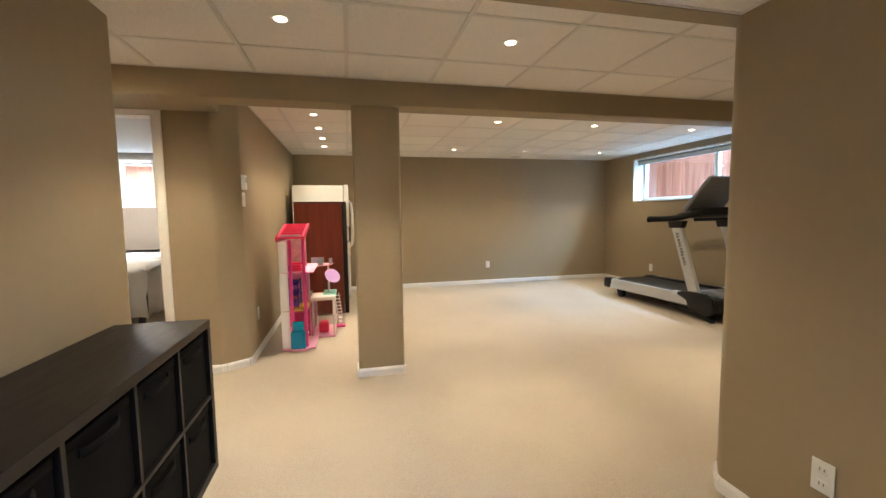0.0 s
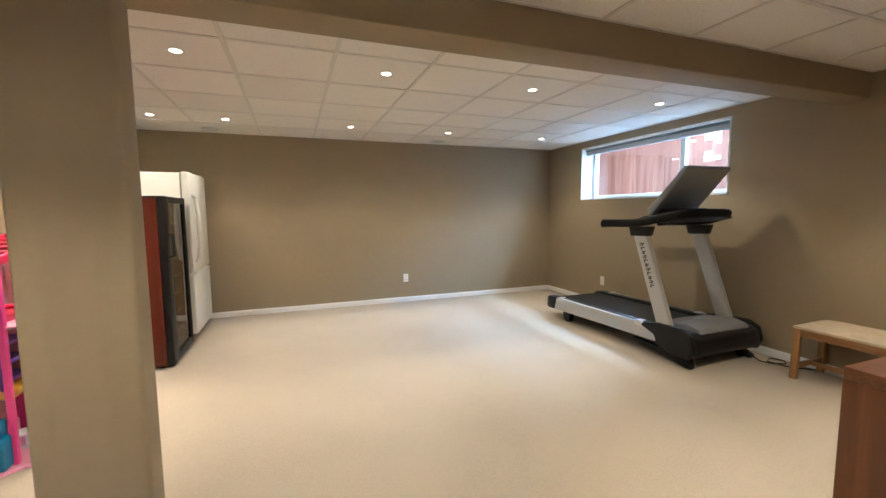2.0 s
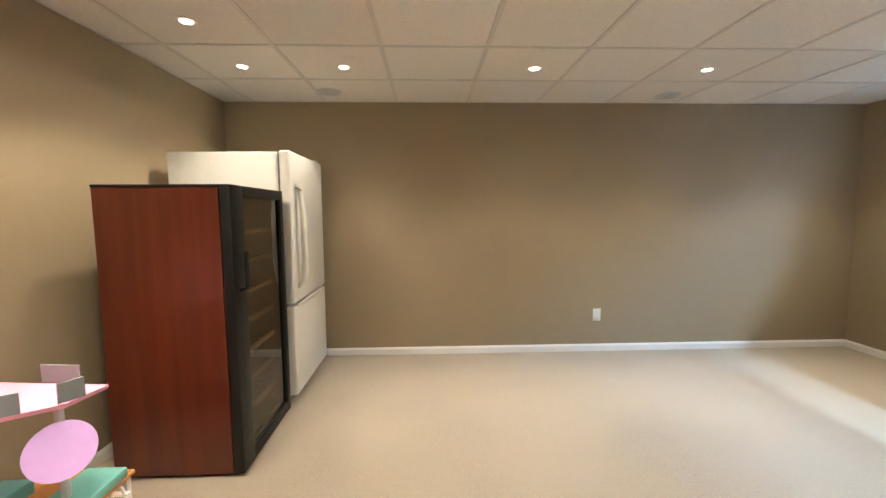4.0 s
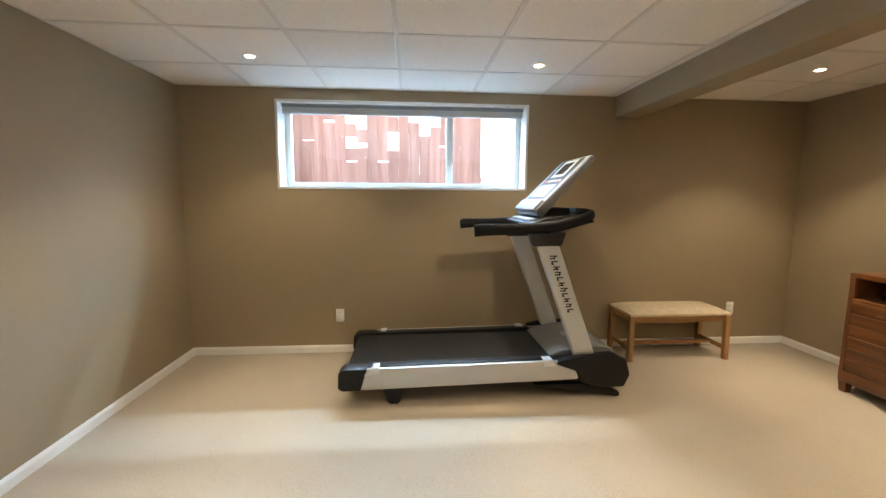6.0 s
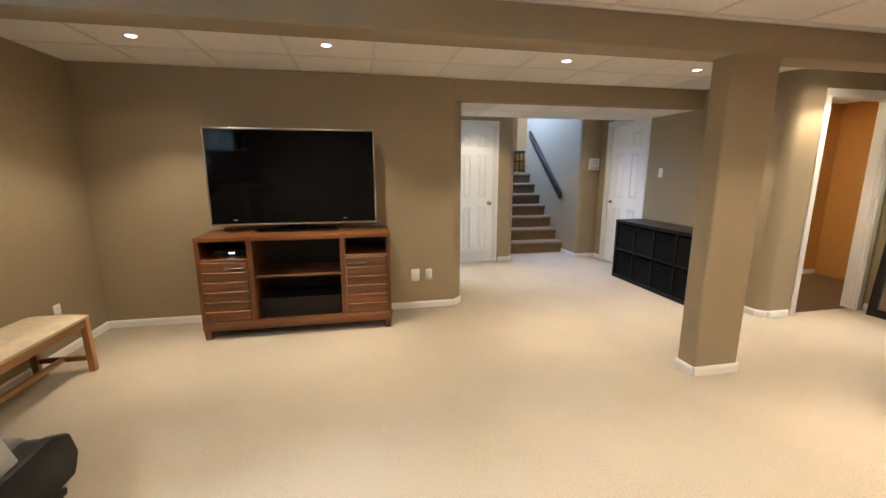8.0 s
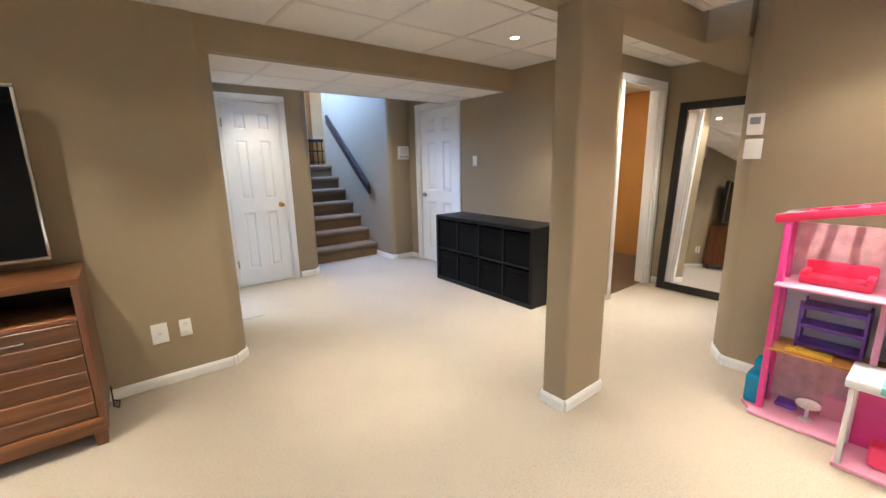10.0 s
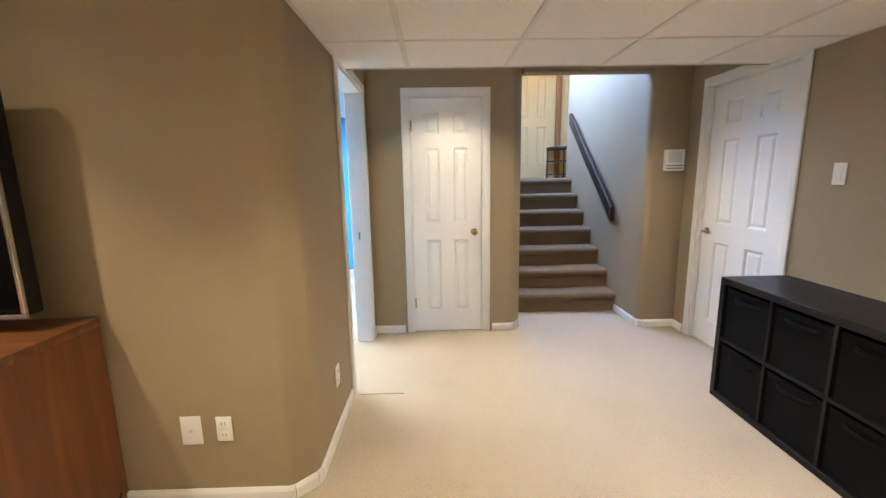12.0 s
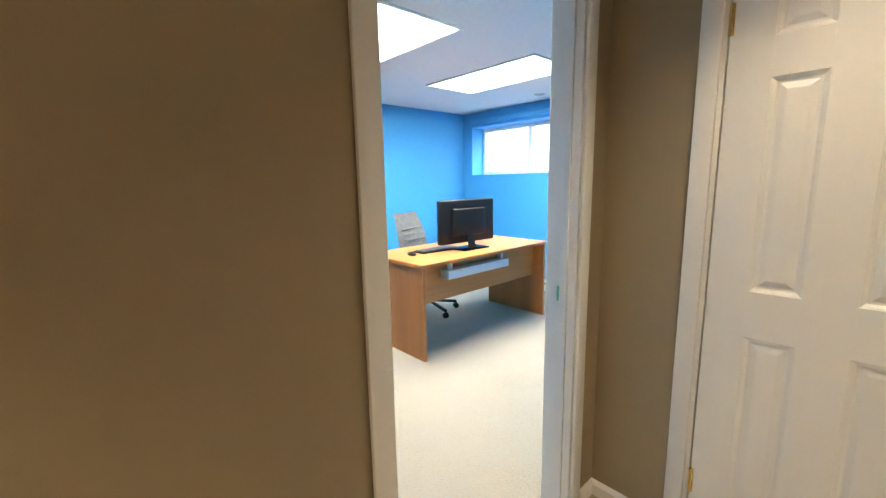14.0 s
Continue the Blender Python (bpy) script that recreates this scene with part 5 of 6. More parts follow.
part("screen", rbox(-0.09, 0.09, 0.36, 0.48, 0.0303, 0.0312, 0), M_LCD, cons, "dark display", smooth=False).rotation_euler = (radians(-0.6), 0, 0)
part("control_field", rbox(-0.165, 0.165, 0.13, 0.255, 0.0288, 0.0304, 0.001, 1), M_TOYGREY, cons, "grey control field").rotation_euler = (radians(-0.6), 0, 0)
for k in range(11):
    x = -0.15 + k * 0.03
    part("button", rbox(x - 0.011, x + 0.011, 0.282, 0.302, 0.0286, 0.0316, 0.001, 1), (M_REDPINK if k in (0, 1, 9) else M_YELLOW if k == 2 else M_LTGREY), cons).rotation_euler = (radians(-0.6), 0, 0)
part("speaker_lip", rbox(-0.245, 0.245, -0.004, 0.095, 0.018, 0.042, 0.010, 3), M_CONSOLE, cons, "silver lower lip")
part("back_mark", rbox(-0.10, 0.10, 0.20, 0.23, -0.0375, -0.0365, 0), M_TOYGREY, cons, "grey maker bar", smooth=False).rotation_euler = (radians(2.5), 0, 0)
part("console_neck", rbox(-0.20, 0.20, 0.50, 0.72, 1.20, 1.30, 0.02, 3), M_BLACKP, TM)
bm = bmesh.new()
pts = [(3.86, 0.14, 0.06), (3.90, 0.08, 0.012), (3.95, 0.01, 0.006), (4.05, -0.03, 0.006), (4.11, 0.02, 0.006), (4.06, 0.10, 0.006), (3.96, 0.06, 0.006), (4.0, -0.1, 0.006), (4.12, -0.2, 0.006)]
bm_tube(bm, pts, 0.005, n=8)
bmesh.ops.translate(bm, vec=(-3.585, 0, 0), verts=bm.verts)
part("power_cord", bm, M_BLACKP, TM, "black coiled power cord")



# toy doll house on the carpet by the west wall; local origin at its base corner
DH0 = Matrix.Translation((-1.35, 0.53, 0))
doll = thing("dollhouse", "three-storey pink and white plastic doll house on the carpet", "dollhouse", at=DH0)
part("base", rbox(0.0, 0.30, 0.0, 0.80, 0.004, 0.022, 0.006, 2), M_LTPINK, doll)
bm = bmesh.new()
bm_prism(bm, [(0.05, 0.0), (0.10, -0.05), (0.20, -0.05), (0.26, 0.0)], 0.004, 0.02)
part("base_apron", bm, M_LTPINK, doll)
for z0, z1 in ((0.022, 0.368), (0.376, 0.728), (0.736, 1.02)):
    part("tower_panel", rbox(0.0, 0.075, 0.02, 0.035, z0, z1, 0.003, 2), M_TOYWHITE, doll, "white tower wall panel")
    part("back_panel", rbox(0.0, 0.012, 0.035, 0.78, z0, z1, 0.002, 1), M_TOYROSE if z0 < 0.1 or z0 > 0.7 else M_TOYWHITE, doll, "printed back wall")
for x, z1 in ((0.085, 1.04), (0.205, 1.06)):
    part("column", rbox(x, x + 0.028, 0.02, 0.05, 0.022, z1, 0.006, 2), M_PINK, doll, "hot pink column")
part("column", rbox(0.205, 0.23, 0.40, 0.425, 0.022, 0.728, 0.005, 2), M_LTPINK, doll)
part("floor_plate", rbox(0.012, 0.235, 0.03, 0.78, 0.366, 0.378, 0.003, 2), M_ORANGEP, doll, "wood-print middle floor")
part("floor_plate", rbox(0.012, 0.30, 0.03, 0.52, 0.726, 0.738, 0.003, 2), M_LTPINK, doll, "pale pink upper floor")
bm = bmesh.new()
bm_prism(bm, [(0.012, 0.52), (0.30, 0.50), (0.44, 0.60), (0.46, 0.74), (0.012, 0.78)], 0.726, 0.738)
part("terrace", bm, M_LTPINK, doll, "pale pink roof terrace")
for a, b in (((0.31, 0.515), (0.36, 0.55)), ((0.42, 0.60), (0.45, 0.66)), ((0.22, 0.77), (0.36, 0.755))):
    bm = bmesh.new()
    d2 = Vector((b[0] - a[0], b[1] - a[1], 0)).normalized()
    nn = Vector((-d2.y, d2.x, 0)) * 0.003
    bm_prism(bm, [(a[0] - nn.x, a[1] - nn.y), (b[0] - nn.x, b[1] - nn.y), (b[0] + nn.x, b[1] + nn.y), (a[0] + nn.x, a[1] + nn.y)], 0.738, 0.80)
    part("railing", bm, M_TOYGREY, doll, "grey terrace railing", smooth=False)
part("terrace_post", rbox(0.40, 0.42, 0.60, 0.62, 0.43, 0.726, 0.004, 2), M_TOYWHITE, doll)
part("partition", rbox(0.012, 0.22, 0.405, 0.415, 0.378, 0.726, 0.002, 1), M_LTPINK, doll, "pink partition")
part("partition", rbox(0.012, 0.22, 0.385, 0.395, 0.022, 0.366, 0.002, 1), M_PINK, doll, "magenta partition")
part("gable_wall", rbox(0.012, 0.20, 0.50, 0.512, 0.738, 1.12, 0.002, 1), M_TOYROSE, doll, "rose-print gable wall")
# sloping slatted roof
for x in (-0.012, 0.212):
    bm = bmesh.new()
    bm_extrude(bm, [(-0.02, 1.03), (0.56, 1.15), (0.56, 1.185), (-0.02, 1.075)], "x", x, x + 0.024)
    soften(bm, 0.004, 2)
    part("roof_rail", bm, M_REDPINK, doll, "red roof rail")
for k in range(7):
    y = -0.018 + k * 0.091
    z = 1.052 + (y + 0.02) * 0.2
    part("roof_slat", rbox(0.012, 0.212, y, y + (0.03 if k else 0.045), z, z + 0.02, 0.004, 2), M_REDPINK, doll, "red roof slat")
part("solar_panel", rbox(0.02, 0.205, 0.03, 0.15, 1.074, 1.082, 0.002, 1), M_TOYGREY, doll, "grey roof panel").rotation_euler = (radians(1.5), 0, 0)
# lift car and toy furniture
lift = part("lift_car", rbox(0.085, 0.215, -0.045, 0.04, 0.024, 0.19, 0.014, 3), M_TEAL, doll, "teal lift car")
part("lift_window", rbox(0.10, 0.2, -0.02, 0.034, 0.19, 0.275, 0.010, 2), M_TEAL, lift)
bm = bmesh.new()
bm_box(bm, 0.06, 0.19, 0.10, 0.36, 0.739, 0.775)
bm_box(bm, 0.03, 0.062, 0.10, 0.36, 0.739, 0.84)
bm_box(bm, 0.06, 0.19, 0.10, 0.13, 0.775, 0.80)
bm_box(bm, 0.06, 0.19, 0.33, 0.36, 0.775, 0.80)
soften(bm, 0.008, 2)
part("toy_sofa", bm, M_REDPINK, doll, "coral toy sofa")
bunk = part("toy_bunk", rbox(0.03, 0.15, 0.12, 0.37, 0.40, 0.422, 0.004, 1), M_PURPLE, doll, "purple toy bunk bed")
for z in (0.50, 0.60):
    part("bunk_deck", rbox(0.03, 0.15, 0.12, 0.37, z, z + 0.022, 0.004, 1), M_PURPLE, bunk)
for y in (0.119, 0.359):
    for x in (0.029, 0.139):
        part("bunk_post", rbox(x, x + 0.012, y, y + 0.012, 0.379, 0.64, 0.002, 1), M_PURPLE, bunk)
part("toy_mattress", rbox(0.17, 0.225, 0.10, 0.28, 0.379, 0.402, 0.006, 2), M_YELLOW, doll, "yellow toy cushion")
part("toy_stove", rbox(0.03, 0.12, 0.45, 0.62, 0.379, 0.52, 0.006, 2), M_LILAC, doll, "lilac toy stove")
part("toy_counter", rbox(0.13, 0.23, 0.46, 0.70, 0.379, 0.44, 0.006, 2), M_AQUA, doll, "mint toy counter")
bm = bmesh.new()
bm_disc(bm, (0.17, 0.22), 0.05, 0.05, 0.10, 0.112, 20)
bm_disc(bm, (0.17, 0.22), 0.008, 0.008, 0.024, 0.10, 10)
bm_disc(bm, (0.17, 0.22), 0.03, 0.008, 0.022, 0.03, 16)
part("toy_table", bm, M_TOYWHITE, doll, "white toy table")
part("toy_pet_bed", rbox(0.05, 0.14, 0.08, 0.17, 0.022, 0.05, 0.01, 2), M_PURPLE, doll, "purple toy cushion")
part("toy_drawer", rbox(0.02, 0.08, 0.26, 0.36, 0.022, 0.14, 0.004, 2), M_LTPINK, doll, "pink toy drawers")
# side wing with awning and slide steps
part("wing_floor", rbox(0.24, 0.47, 0.36, 0.80, 0.0, 0.02, 0.005, 2), M_LTPINK, doll)
for x, y in ((0.245, 0.37), (0.45, 0.37), (0.245, 0.77), (0.45, 0.77)):
    part("wing_post", rbox(x, x + 0.02, y, y + 0.02, 0.02, 0.39, 0.004, 2), M_TOYWHITE, doll)
part("wing_back", rbox(0.236, 0.242, 0.38, 0.78, 0.02, 0.39, 0.001, 1), M_PINK, doll, "magenta wing wall")
part("wing_roof", rbox(0.235, 0.48, 0.355, 0.60, 0.39, 0.43, 0.006, 2), M_TOYWHITE, doll, "white wing roof")
part("wing_roof", rbox(0.235, 0.48, 0.60, 0.80, 0.385, 0.40, 0.004, 2), M_ORANGEP, doll)
part("awning", rbox(0.35, 0.485, 0.46, 0.76, 0.40, 0.435, 0.006, 2), M_AQUA, doll, "mint green awning")
part("toy_car_seat", rbox(0.30, 0.40, 0.46, 0.62, 0.02, 0.13, 0.02, 3), M_REDPINK, doll, "red toy seat")
bm = bmesh.new()
bm_disc(bm, (0, 0), 0.03, 0.085, 0, 0.03, 26)
dish = part("swing_dish", bm, M_LILAC, doll, "round lilac swing seat")
dish.matrix_basis = Matrix.Translation((0.44, 0.58, 0.60)) @ Matrix.Rotation(radians(50), 4, "X") @ Matrix.Rotation(radians(25), 4, "Y")
lad = part("slide_base", rbox(0.47, 0.57, 0.72, 0.84, 0.0, 0.018, 0.008, 2), M_PINK, doll, "pink slide foot")
for s in (0.50, 0.545):
    bm = bmesh.new()
    bm_tube(bm, [(s - 0.04, 0.70, 0.40), (s, 0.77, 0.018)], 0.005, n=8)
    part("ladder_rail", bm, M_TOYWHITE, lad)
for k in range(9):
    q = (k + 0.6) / 9.5
    part("rung", rbox(0.50 - 0.04 * q - 0.004, 0.545 - 0.04 * q + 0.012, 0.765 - 0.07 * q, 0.782 - 0.07 * q, 0.02 + 0.38 * q, 0.03 + 0.38 * q, 0.002, 1), M_TOYWHITE, lad)

# leaning floor mirror in the side passage
mir = thing("floor_mirror", "tall black-framed mirror leaning against the wall", "mirror", at=Matrix.Translation((-2.93, -0.44, 0)) @ Matrix.Rotation(radians(-5), 4, "Y"))
MW, MH = 0.36, 1.90
for s in (-1, 1):
    part("frame_side", rbox(-0.03, 0.01, *sorted((s * MW, s * (MW - 0.075))), 0.003, MH, 0.006, 2), M_FRAMEBLK, mir)
for z0, z1 in ((0.003, 0.08), (MH - 0.077, MH)):
    part("frame_rail", rbox(-0.0295, 0.0095, -MW + 0.0745, MW - 0.0745, z0, z1, 0.006, 2), M_FRAMEBLK, mir)
part("mirror_glass", rbox(-0.012, -0.006, -MW + 0.07, MW - 0.07, 0.075, MH - 0.072, 0), M_MIRROR, mir, "silvered mirror glass", smooth=False)
part("back_board", rbox(-0.028, -0.013, -MW + 0.02, MW - 0.02, 0.02, MH - 0.02, 0), M_BLACKP, mir, smooth=False)

# office
for y0, x0 in ((-4.15, 1.955), (-5.50, 1.975)):
    p = thing("ceiling_light", "bright rectangular fluorescent ceiling fixture", "ceiling light", "office ceiling fixtures", at=Matrix.Translation((x0, y0, 2.2448)))
    part("diffuser", rbox(0.02, 1.20, 0.02, 0.59, -0.008, -0.002, 0), M_PANEL, p, "glowing diffuser", smooth=False)
    for b in ((0, 1.22, 0, 0.02), (0, 1.22, 0.59, 0.61), (0, 0.02, 0.02, 0.59), (1.20, 1.22, 0.02, 0.59)):
        part("frame", rbox(*b, -0.012, 0, 0.002, 1), M_TRIM, p)
desk = thing("desk", "beech laminate office desk with solid panel ends", "desk", at=Matrix.Translation((2.35, -5.685, 0)))
part("desktop", rbox(0, 0.76, 0, 1.59, 0.722, 0.75, 0.003, 2), M_BEECH, desk)
for y in (0.012, 1.55):
    part("end_panel", rbox(0.015, 0.73, y, y + 0.028, 0, 0.722, 0.002, 1), M_BEECH_V, desk)
part("modesty_panel", rbox(0.14, 0.16, 0.04, 1.55, 0.40, 0.722, 0.002, 1), M_BEECH, desk)
tray = part("cable_tray", rbox(0.03, 0.13, 0.56, 1.30, 0.585, 0.655, 0.006, 2), M_LTGREY, desk, "grey metal cable tray")
for y in (0.62, 1.24):
    part("tray_bracket", rbox(0.06, 0.10, y - 0.012, y + 0.012, 0.655, 0.722, 0.002, 1), M_LTGREY, tray)
mon = thing("monitor", "black desktop monitor seen from behind, on the desk", "monitor", at=Matrix.Translation((2.63, -4.87, 0.75)) @ Matrix.Rotation(radians(-4), 4, "Z"))
bm = bmesh.new()
bm_prism(bm, [(-0.11, -0.15), (0.09, -0.15), (0.09, 0.15), (-0.11, 0.15)], 0.0, 0.014)
soften(bm, 0.005, 2)
part("stand_foot", bm, M_SCREEN, mon)
bm = bmesh.new()
bm_extrude(bm, [(-0.06, 0.012), (-0.03, 0.012), (0.02, 0.19), (-0.01, 0.2)], "y", -0.03, 0.03)
part("stand_neck", bm, M_BLACKP, mon)
part("housing", rbox(0.005, 0.055, -0.32, 0.32, 0.055, 0.435, 0.014, 3), M_BLACKP, mon)
part("back_hump", rbox(-0.02, 0.01, -0.19, 0.19, 0.12, 0.36, 0.014, 3), M_BLACKP, mon)
part("screen", rbox(0.0548, 0.0565, -0.305, 0.305, 0.072, 0.42, 0), M_LCD, mon, smooth=False)
kb = thing("keyboard", "slim black keyboard lying on the desk", "keyboard", at=Matrix.Translation((2.76, -4.60, 0.75)))
part("body", rbox(-0.07, 0.07, -0.21, 0.21, 0, 0.016, 0.005, 2), M_BLACKP, kb)
for r in range(4):
    part("key_row", rbox(-0.055 + r * 0.029, -0.031 + r * 0.029, -0.195, 0.195, 0.016, 0.021, 0.002, 1), M_FRAMEBLK, kb)
ms = thing("mouse", "small dark computer mouse on the desk", "mouse", at=Matrix.Translation((2.73, -4.30, 0.75)))
bm = bmesh.new()
bmesh.ops.create_uvsphere(bm, u_segments=16, v_segments=8, radius=0.05, matrix=Matrix.Translation((0, 0, 0.012)) @ Matrix.Diagonal((1.0, 0.6, 0.42, 1)))
bmesh.ops.bisect_plane(bm, geom=bm.verts[:] + bm.edges[:] + bm.faces[:], plane_co=(0, 0, 0), plane_no=(0, 0, -1), clear_outer=True)
part("shell", bm, M_BLACKP, ms)
part("wheel", rbox(-0.032, -0.018, -0.003, 0.003, 0.026, 0.034, 0.002, 1), M_RUBBER, ms)
chair = thing("office_chair", "grey upholstered swivel office chair behind the desk", "office chair", at=Matrix.Translation((3.29, -4.94, 0)) @ Matrix.Rotation(radians(12), 4, "Z"))
bm = bmesh.new()
nz, ny = 10, 8
g = {}
for i in range(nz + 1):
    for j in range(ny + 1):
        u, v = 2 * j / ny - 1, i / nz
        wd = 0.225 * (1 - 0.22 * v ** 3)
        g[i, j] = bm.verts.new((0.20 + 0.10 * v - 0.05 * math.sin(v * math.pi) - 0.035 * (1 - u * u), u * wd, 0.50 + 0.53 * v))
for i in range(nz):
    for j in range(ny):
        bm.faces.new((g[i, j], g[i, j + 1], g[i + 1, j + 1], g[i + 1, j]))
bmesh.ops.solidify(bm, geom=bm.faces[:], thickness=0.05)
soften(bm, 0.012, 2)
back = part("backrest", bm, M_GREYCLOTH, chair, "grey fabric backrest")
for k in range(4):
    part("back_rib", rbox(0.128 + 0.018 * k, 0.142 + 0.018 * k, -0.17, 0.17, 0.70 + 0.055 * k, 0.712 + 0.055 * k, 0.004, 2), M_GREYCLOTH, back)
part("seat", rbox(-0.25, 0.22, -0.24, 0.24, 0.42, 0.50, 0.03, 3), M_GREYCLOTH, chair, "grey fabric seat")
bm = bmesh.new()
bm_disc(bm, (0, 0), 0.028, 0.028, 0.10, 0.42, 16)
part("gas_column", bm, M_BLACKP, chair)
part("back_bar", rbox(0.16, 0.22, -0.03, 0.03, 0.42, 0.62, 0.008, 2), M_BLACKP, chair)
for k in range(5):
    a = k * math.tau / 5 + 0.3
    bm = bmesh.new()
    bm_tube(bm, [(0, 0, 0.12), (0.16 * math.cos(a), 0.16 * math.sin(a), 0.095), (0.30 * math.cos(a), 0.30 * math.sin(a), 0.075)], 0.02, 0.016, n=8)
    sp = part("base_spoke", bm, M_BLACKP, chair)
    bm = bmesh.new()
    bmesh.ops.create_cone(bm, cap_ends=True, segments=16, radius1=0.028, radius2=0.028, depth=0.04, matrix=Matrix.Translation((0.30 * math.cos(a), 0.30 * math.sin(a), 0.028)) @ Matrix.Rotation(a, 4, "Z") @ Matrix.Rotation(radians(90), 4, "X"))
    part("caster", bm, M_BLACKP, sp)
    bm = bmesh.new()
    bm_disc(bm, (0.30 * math.cos(a), 0.30 * math.sin(a)), 0.01, 0.01, 0.03, 0.075, 10)
    part("caster_stem", bm, M_BLACKP, sp)
ht = thing("baseboard_heater", "white metal baseboard heater under the office window", "heater", at=Matrix.Translation((2.30, -6.425, 0)))
part("cover", rbox(0, 1.85, 0.0, 0.065, 0.022, 0.15, 0.008, 2), M_TRIM, ht)
part("outlet_slot", rbox(0.10, 1.75, 0.0652, 0.0662, 0.105, 0.125, 0), M_SLOT, ht, "dark outlet slot", smooth=False)
for x in (0.06, 1.79):
    part("foot", rbox(x - 0.02, x + 0.02, 0.005, 0.055, 0, 0.022, 0), M_TRIM, ht, smooth=False)
va = thing("ceiling_vent", "oval grey air vent in the office ceiling", "vent", at=Matrix.Translation((2.75, -6.08, 2.2445)))
bm = bmesh.new()
bm_disc(bm, (0, 0), 0.09, 0.11, -0.012, 0, 28)
part("rim", bm, M_LTGREY, va)
bm = bmesh.new()
bm_disc(bm, (0, 0), 0.05, 0.055, -0.017, -0.012, 24)
part("core", bm, M_TOYGREY, va)
val = thing("blind_cassette", "blue roller blind cassette above the office window", "blind", at=Matrix.Translation((2.47, -6.428, 2.085)))
part("cassette", rbox(0, 1.60, 0.0, 0.055, 0, 0.055, 0.008, 2), M_BLUE, val)
part("end_cap", rbox(-0.008, 0, 0.004, 0.05, 0.004, 0.05, 0.002, 1), M_LTGREY, val)

# bedroom seen through its doorway
bed = thing("bed", "bed covered with a loosely draped white sheet", "bed", at=Matrix.Translation((-4.75, 1.86, 0)))
BW, BL = 1.75, 1.55
part("box_base", rbox(0.04, BW - 0.04, 0.05, BL, 0.14, 0.40, 0.01, 2), M_BLACKP, bed, "dark bed base")
for x in (0.12, BW - 0.12):
    for y in (0.12, BL - 0.12):
        part("leg", rbox(x - 0.03, x + 0.03, y - 0.03, y + 0.03, 0, 0.14, 0.004, 1), M_BLACKP, bed)
bm = bmesh.new()
prof = [(0.0, 0.10), (0.005, 0.35), (0.015, 0.62), (0.05, 0.72), (0.12, 0.765), (0.4, 0.79), (1.0, 0.80), (BL, 0.80)]
nx = 40
rows = []
for i in range(nx + 1):
    x = BW * i / nx
    side = min(x, BW - x)
    drop = 0.0 if side > 0.16 else (1 - side / 0.16) ** 2
    rows.append([bm.verts.new((x + 0.015 * math.sin(p[1] * 9 + i), p[0] + 0.022 * math.sin(i * 1.3 + p[1] * 3) * max(0, 0.78 - p[1]), p[1] - 0.10 * drop * (p[1] > 0.5) + 0.03 * math.sin(i * 0.55) * (p[1] < 0.2))) for p in prof])
for a, b in zip(rows, rows[1:]):
    for k in range(len(prof) - 1):
        bm.faces.new((a[k], b[k], b[k + 1], a[k + 1]))
bmesh.ops.solidify(bm, geom=bm.faces[:], thickness=0.012)
part("sheet", bm, M_SHEET, bed, "white draped sheet")
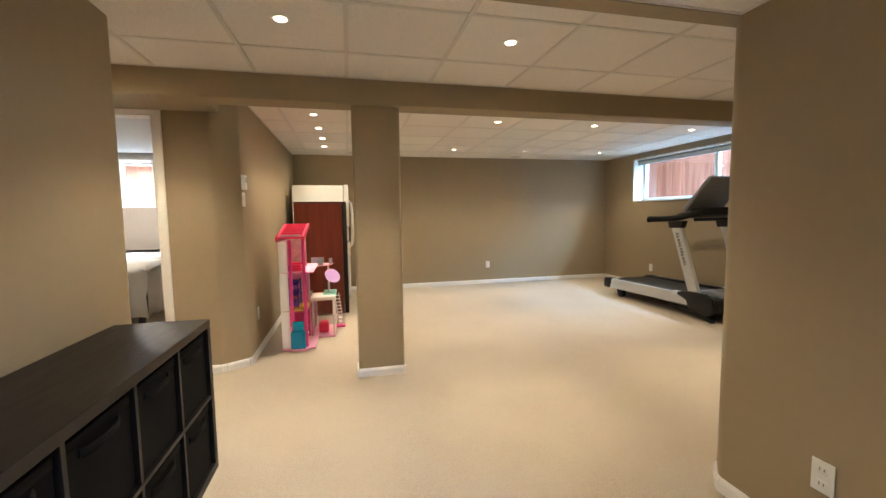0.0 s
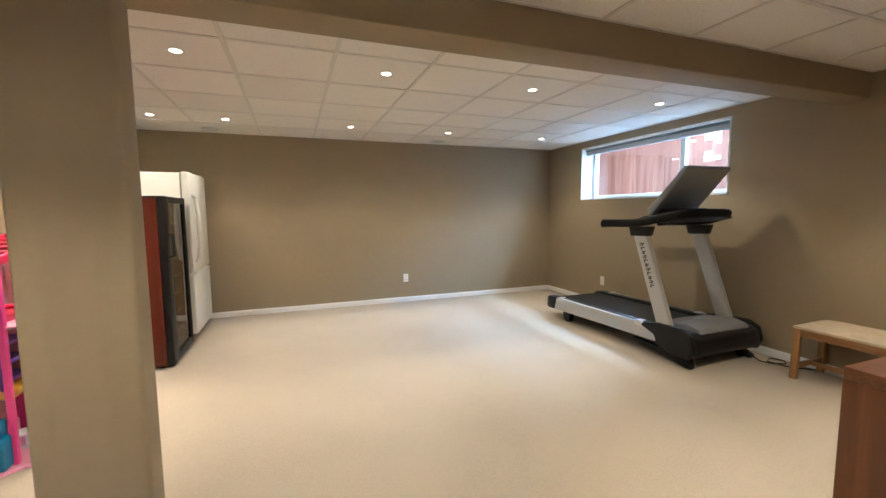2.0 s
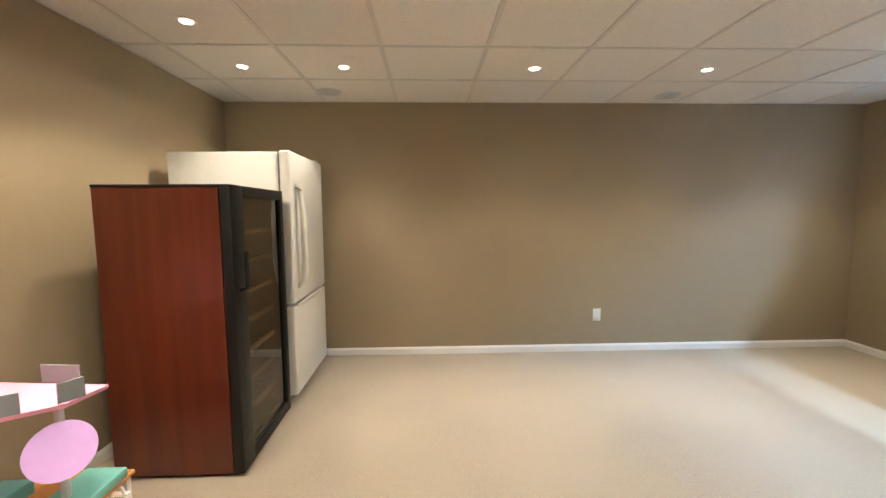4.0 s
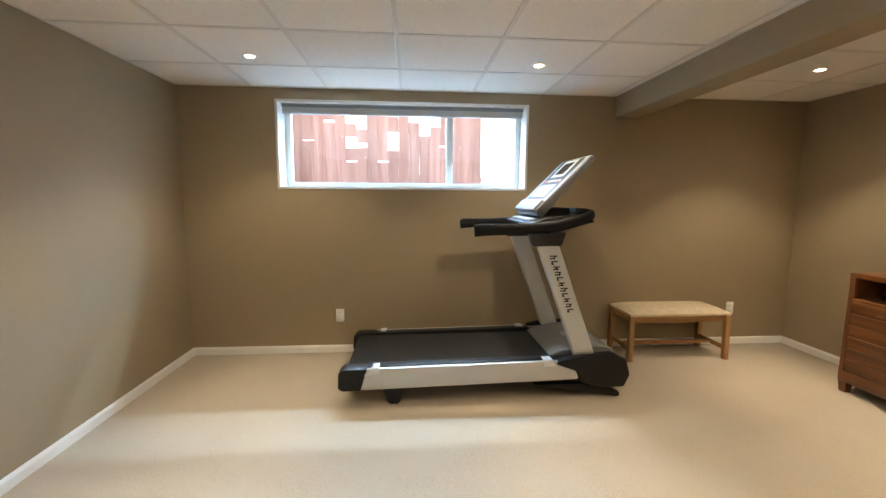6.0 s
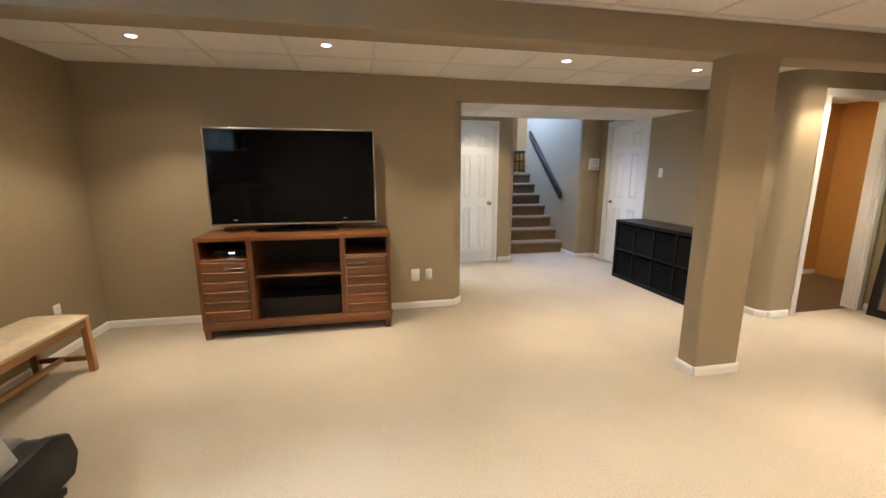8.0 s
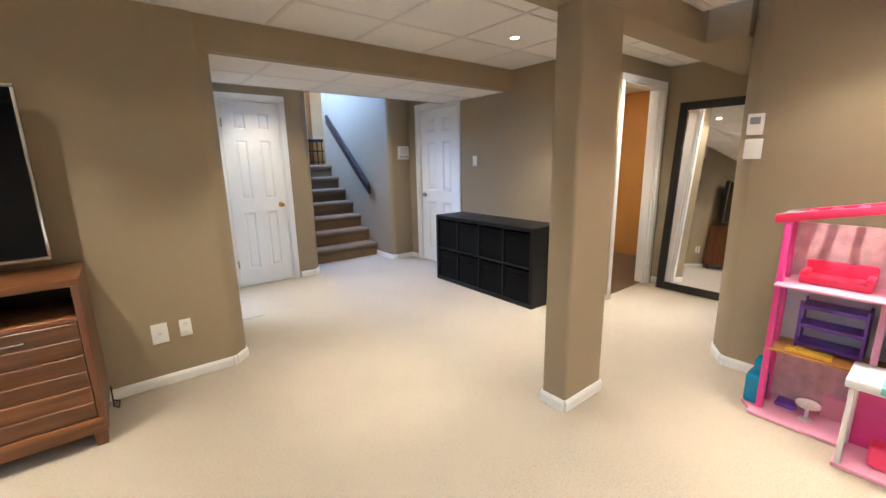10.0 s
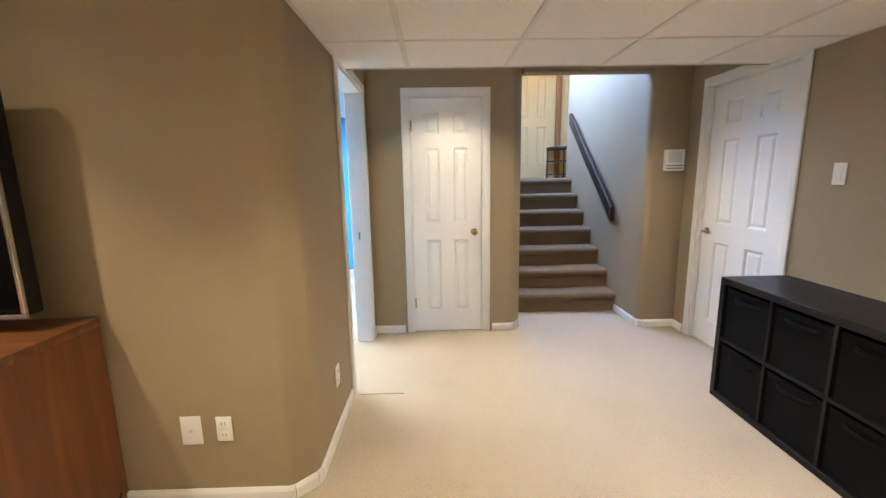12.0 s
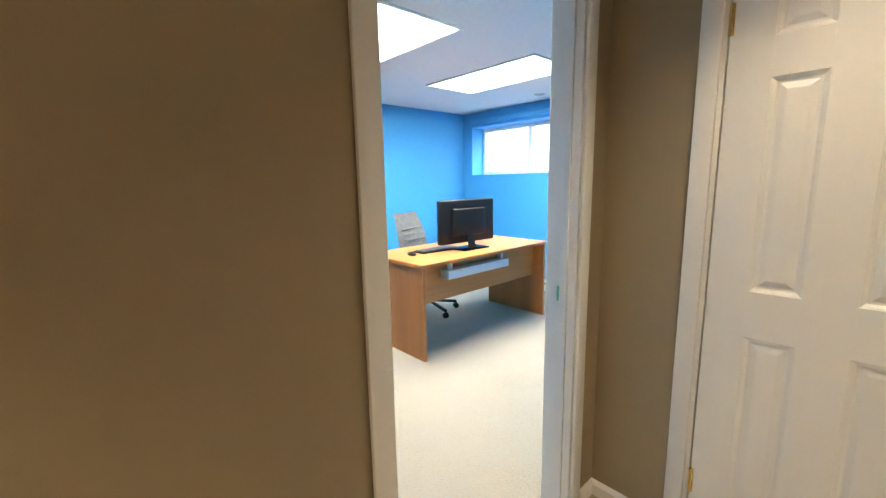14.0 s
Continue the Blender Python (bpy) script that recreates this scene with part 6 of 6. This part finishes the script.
for s, x in ((0, 0.02), (1, BW - 0.02)):
    bm = bmesh.new()
    cols = []
    for i in range(25):
        y = 0.05 + (BL - 0.06) * i / 24
        cols.append([bm.verts.new((x + (0.02 * math.sin(i * 1.1 + z * 4)) * (0.75 - z), y, z)) for z in (0.12 + 0.02 * math.sin(i), 0.35, 0.55, 0.70)])
    for a, b in zip(cols, cols[1:]):
        for k in range(3):
            bm.faces.new((a[k], b[k], b[k + 1], a[k + 1]))
    bmesh.ops.solidify(bm, geom=bm.faces[:], thickness=0.01)
    part("sheet_side", bm, M_SHEET, bed, "hanging side of the sheet")
dress = thing("dresser", "small white chest of drawers by the bedroom wall", "dresser", at=Matrix.Translation((-5.05, 3.16, 0)))
part("carcass", rbox(0, 0.46, 0.03, 0.42, 0.06, 1.16, 0.004, 2), M_TRIM, dress)
part("top", rbox(-0.01, 0.47, 0.0, 0.425, 1.16, 1.185, 0.004, 2), M_TRIM, dress)
for k in range(5):
    dz = 0.085 + k * 0.214
    dw = part("drawer", rbox(0.015, 0.445, 0.012, 0.03, dz, dz + 0.2, 0.004, 2), M_DOOR, dress)
    bm = bmesh.new()
    bmesh.ops.create_uvsphere(bm, u_segments=12, v_segments=8, radius=0.014, matrix=Matrix.Translation((0.23, 0.002, dz + 0.1)))
    part("knob", bm, M_CHROME, dw)
for x in (0.04, 0.42):
    for y in (0.06, 0.39):
        part("leg", rbox(x - 0.02, x + 0.02, y - 0.02, y + 0.02, 0, 0.06, 0.002, 1), M_TRIM, dress)
dl = copy_thing(first, Matrix.Translation((-3.75, 2.3, 2.2395)))
dl = copy_thing(first, Matrix.Translation((-2.75, -1.55, 2.2195)))

# small black rack on the landing
rk = thing("corner_rack", "small black three-tier corner rack standing on the landing", "rack", at=Matrix.Translation((-1.70, -7.08, Z_LAND)))
for x, y in ((-0.15, -0.12), (0.13, -0.12), (-0.15, 0.12)):
    bm = bmesh.new()
    bm_tube(bm, [(x, y, 0.0), (x, y, 0.46)], 0.012, n=8)
    part("leg", bm, M_FRAMEBLK, rk)
for z, th in ((0.05, 0.02), (0.26, 0.022), (0.45, 0.05)):
    bm = bmesh.new()
    bm_prism(bm, [(-0.17, -0.14)] + arc(-0.17, -0.14, 0.32, 0, 90, 8), z, z + th)
    soften(bm, 0.004, 2)
    part("tier", bm, M_FRAMEBLK, rk)

# seam of the carpet beside the office doorway
bm = bmesh.new()
bm_box(bm, 0.55, 0.83, -2.752, -2.747, 0.0005, 0.003)
structure("trim", bm, M_GASKET, "thin grey carpet seam by the office doorway", "trim")
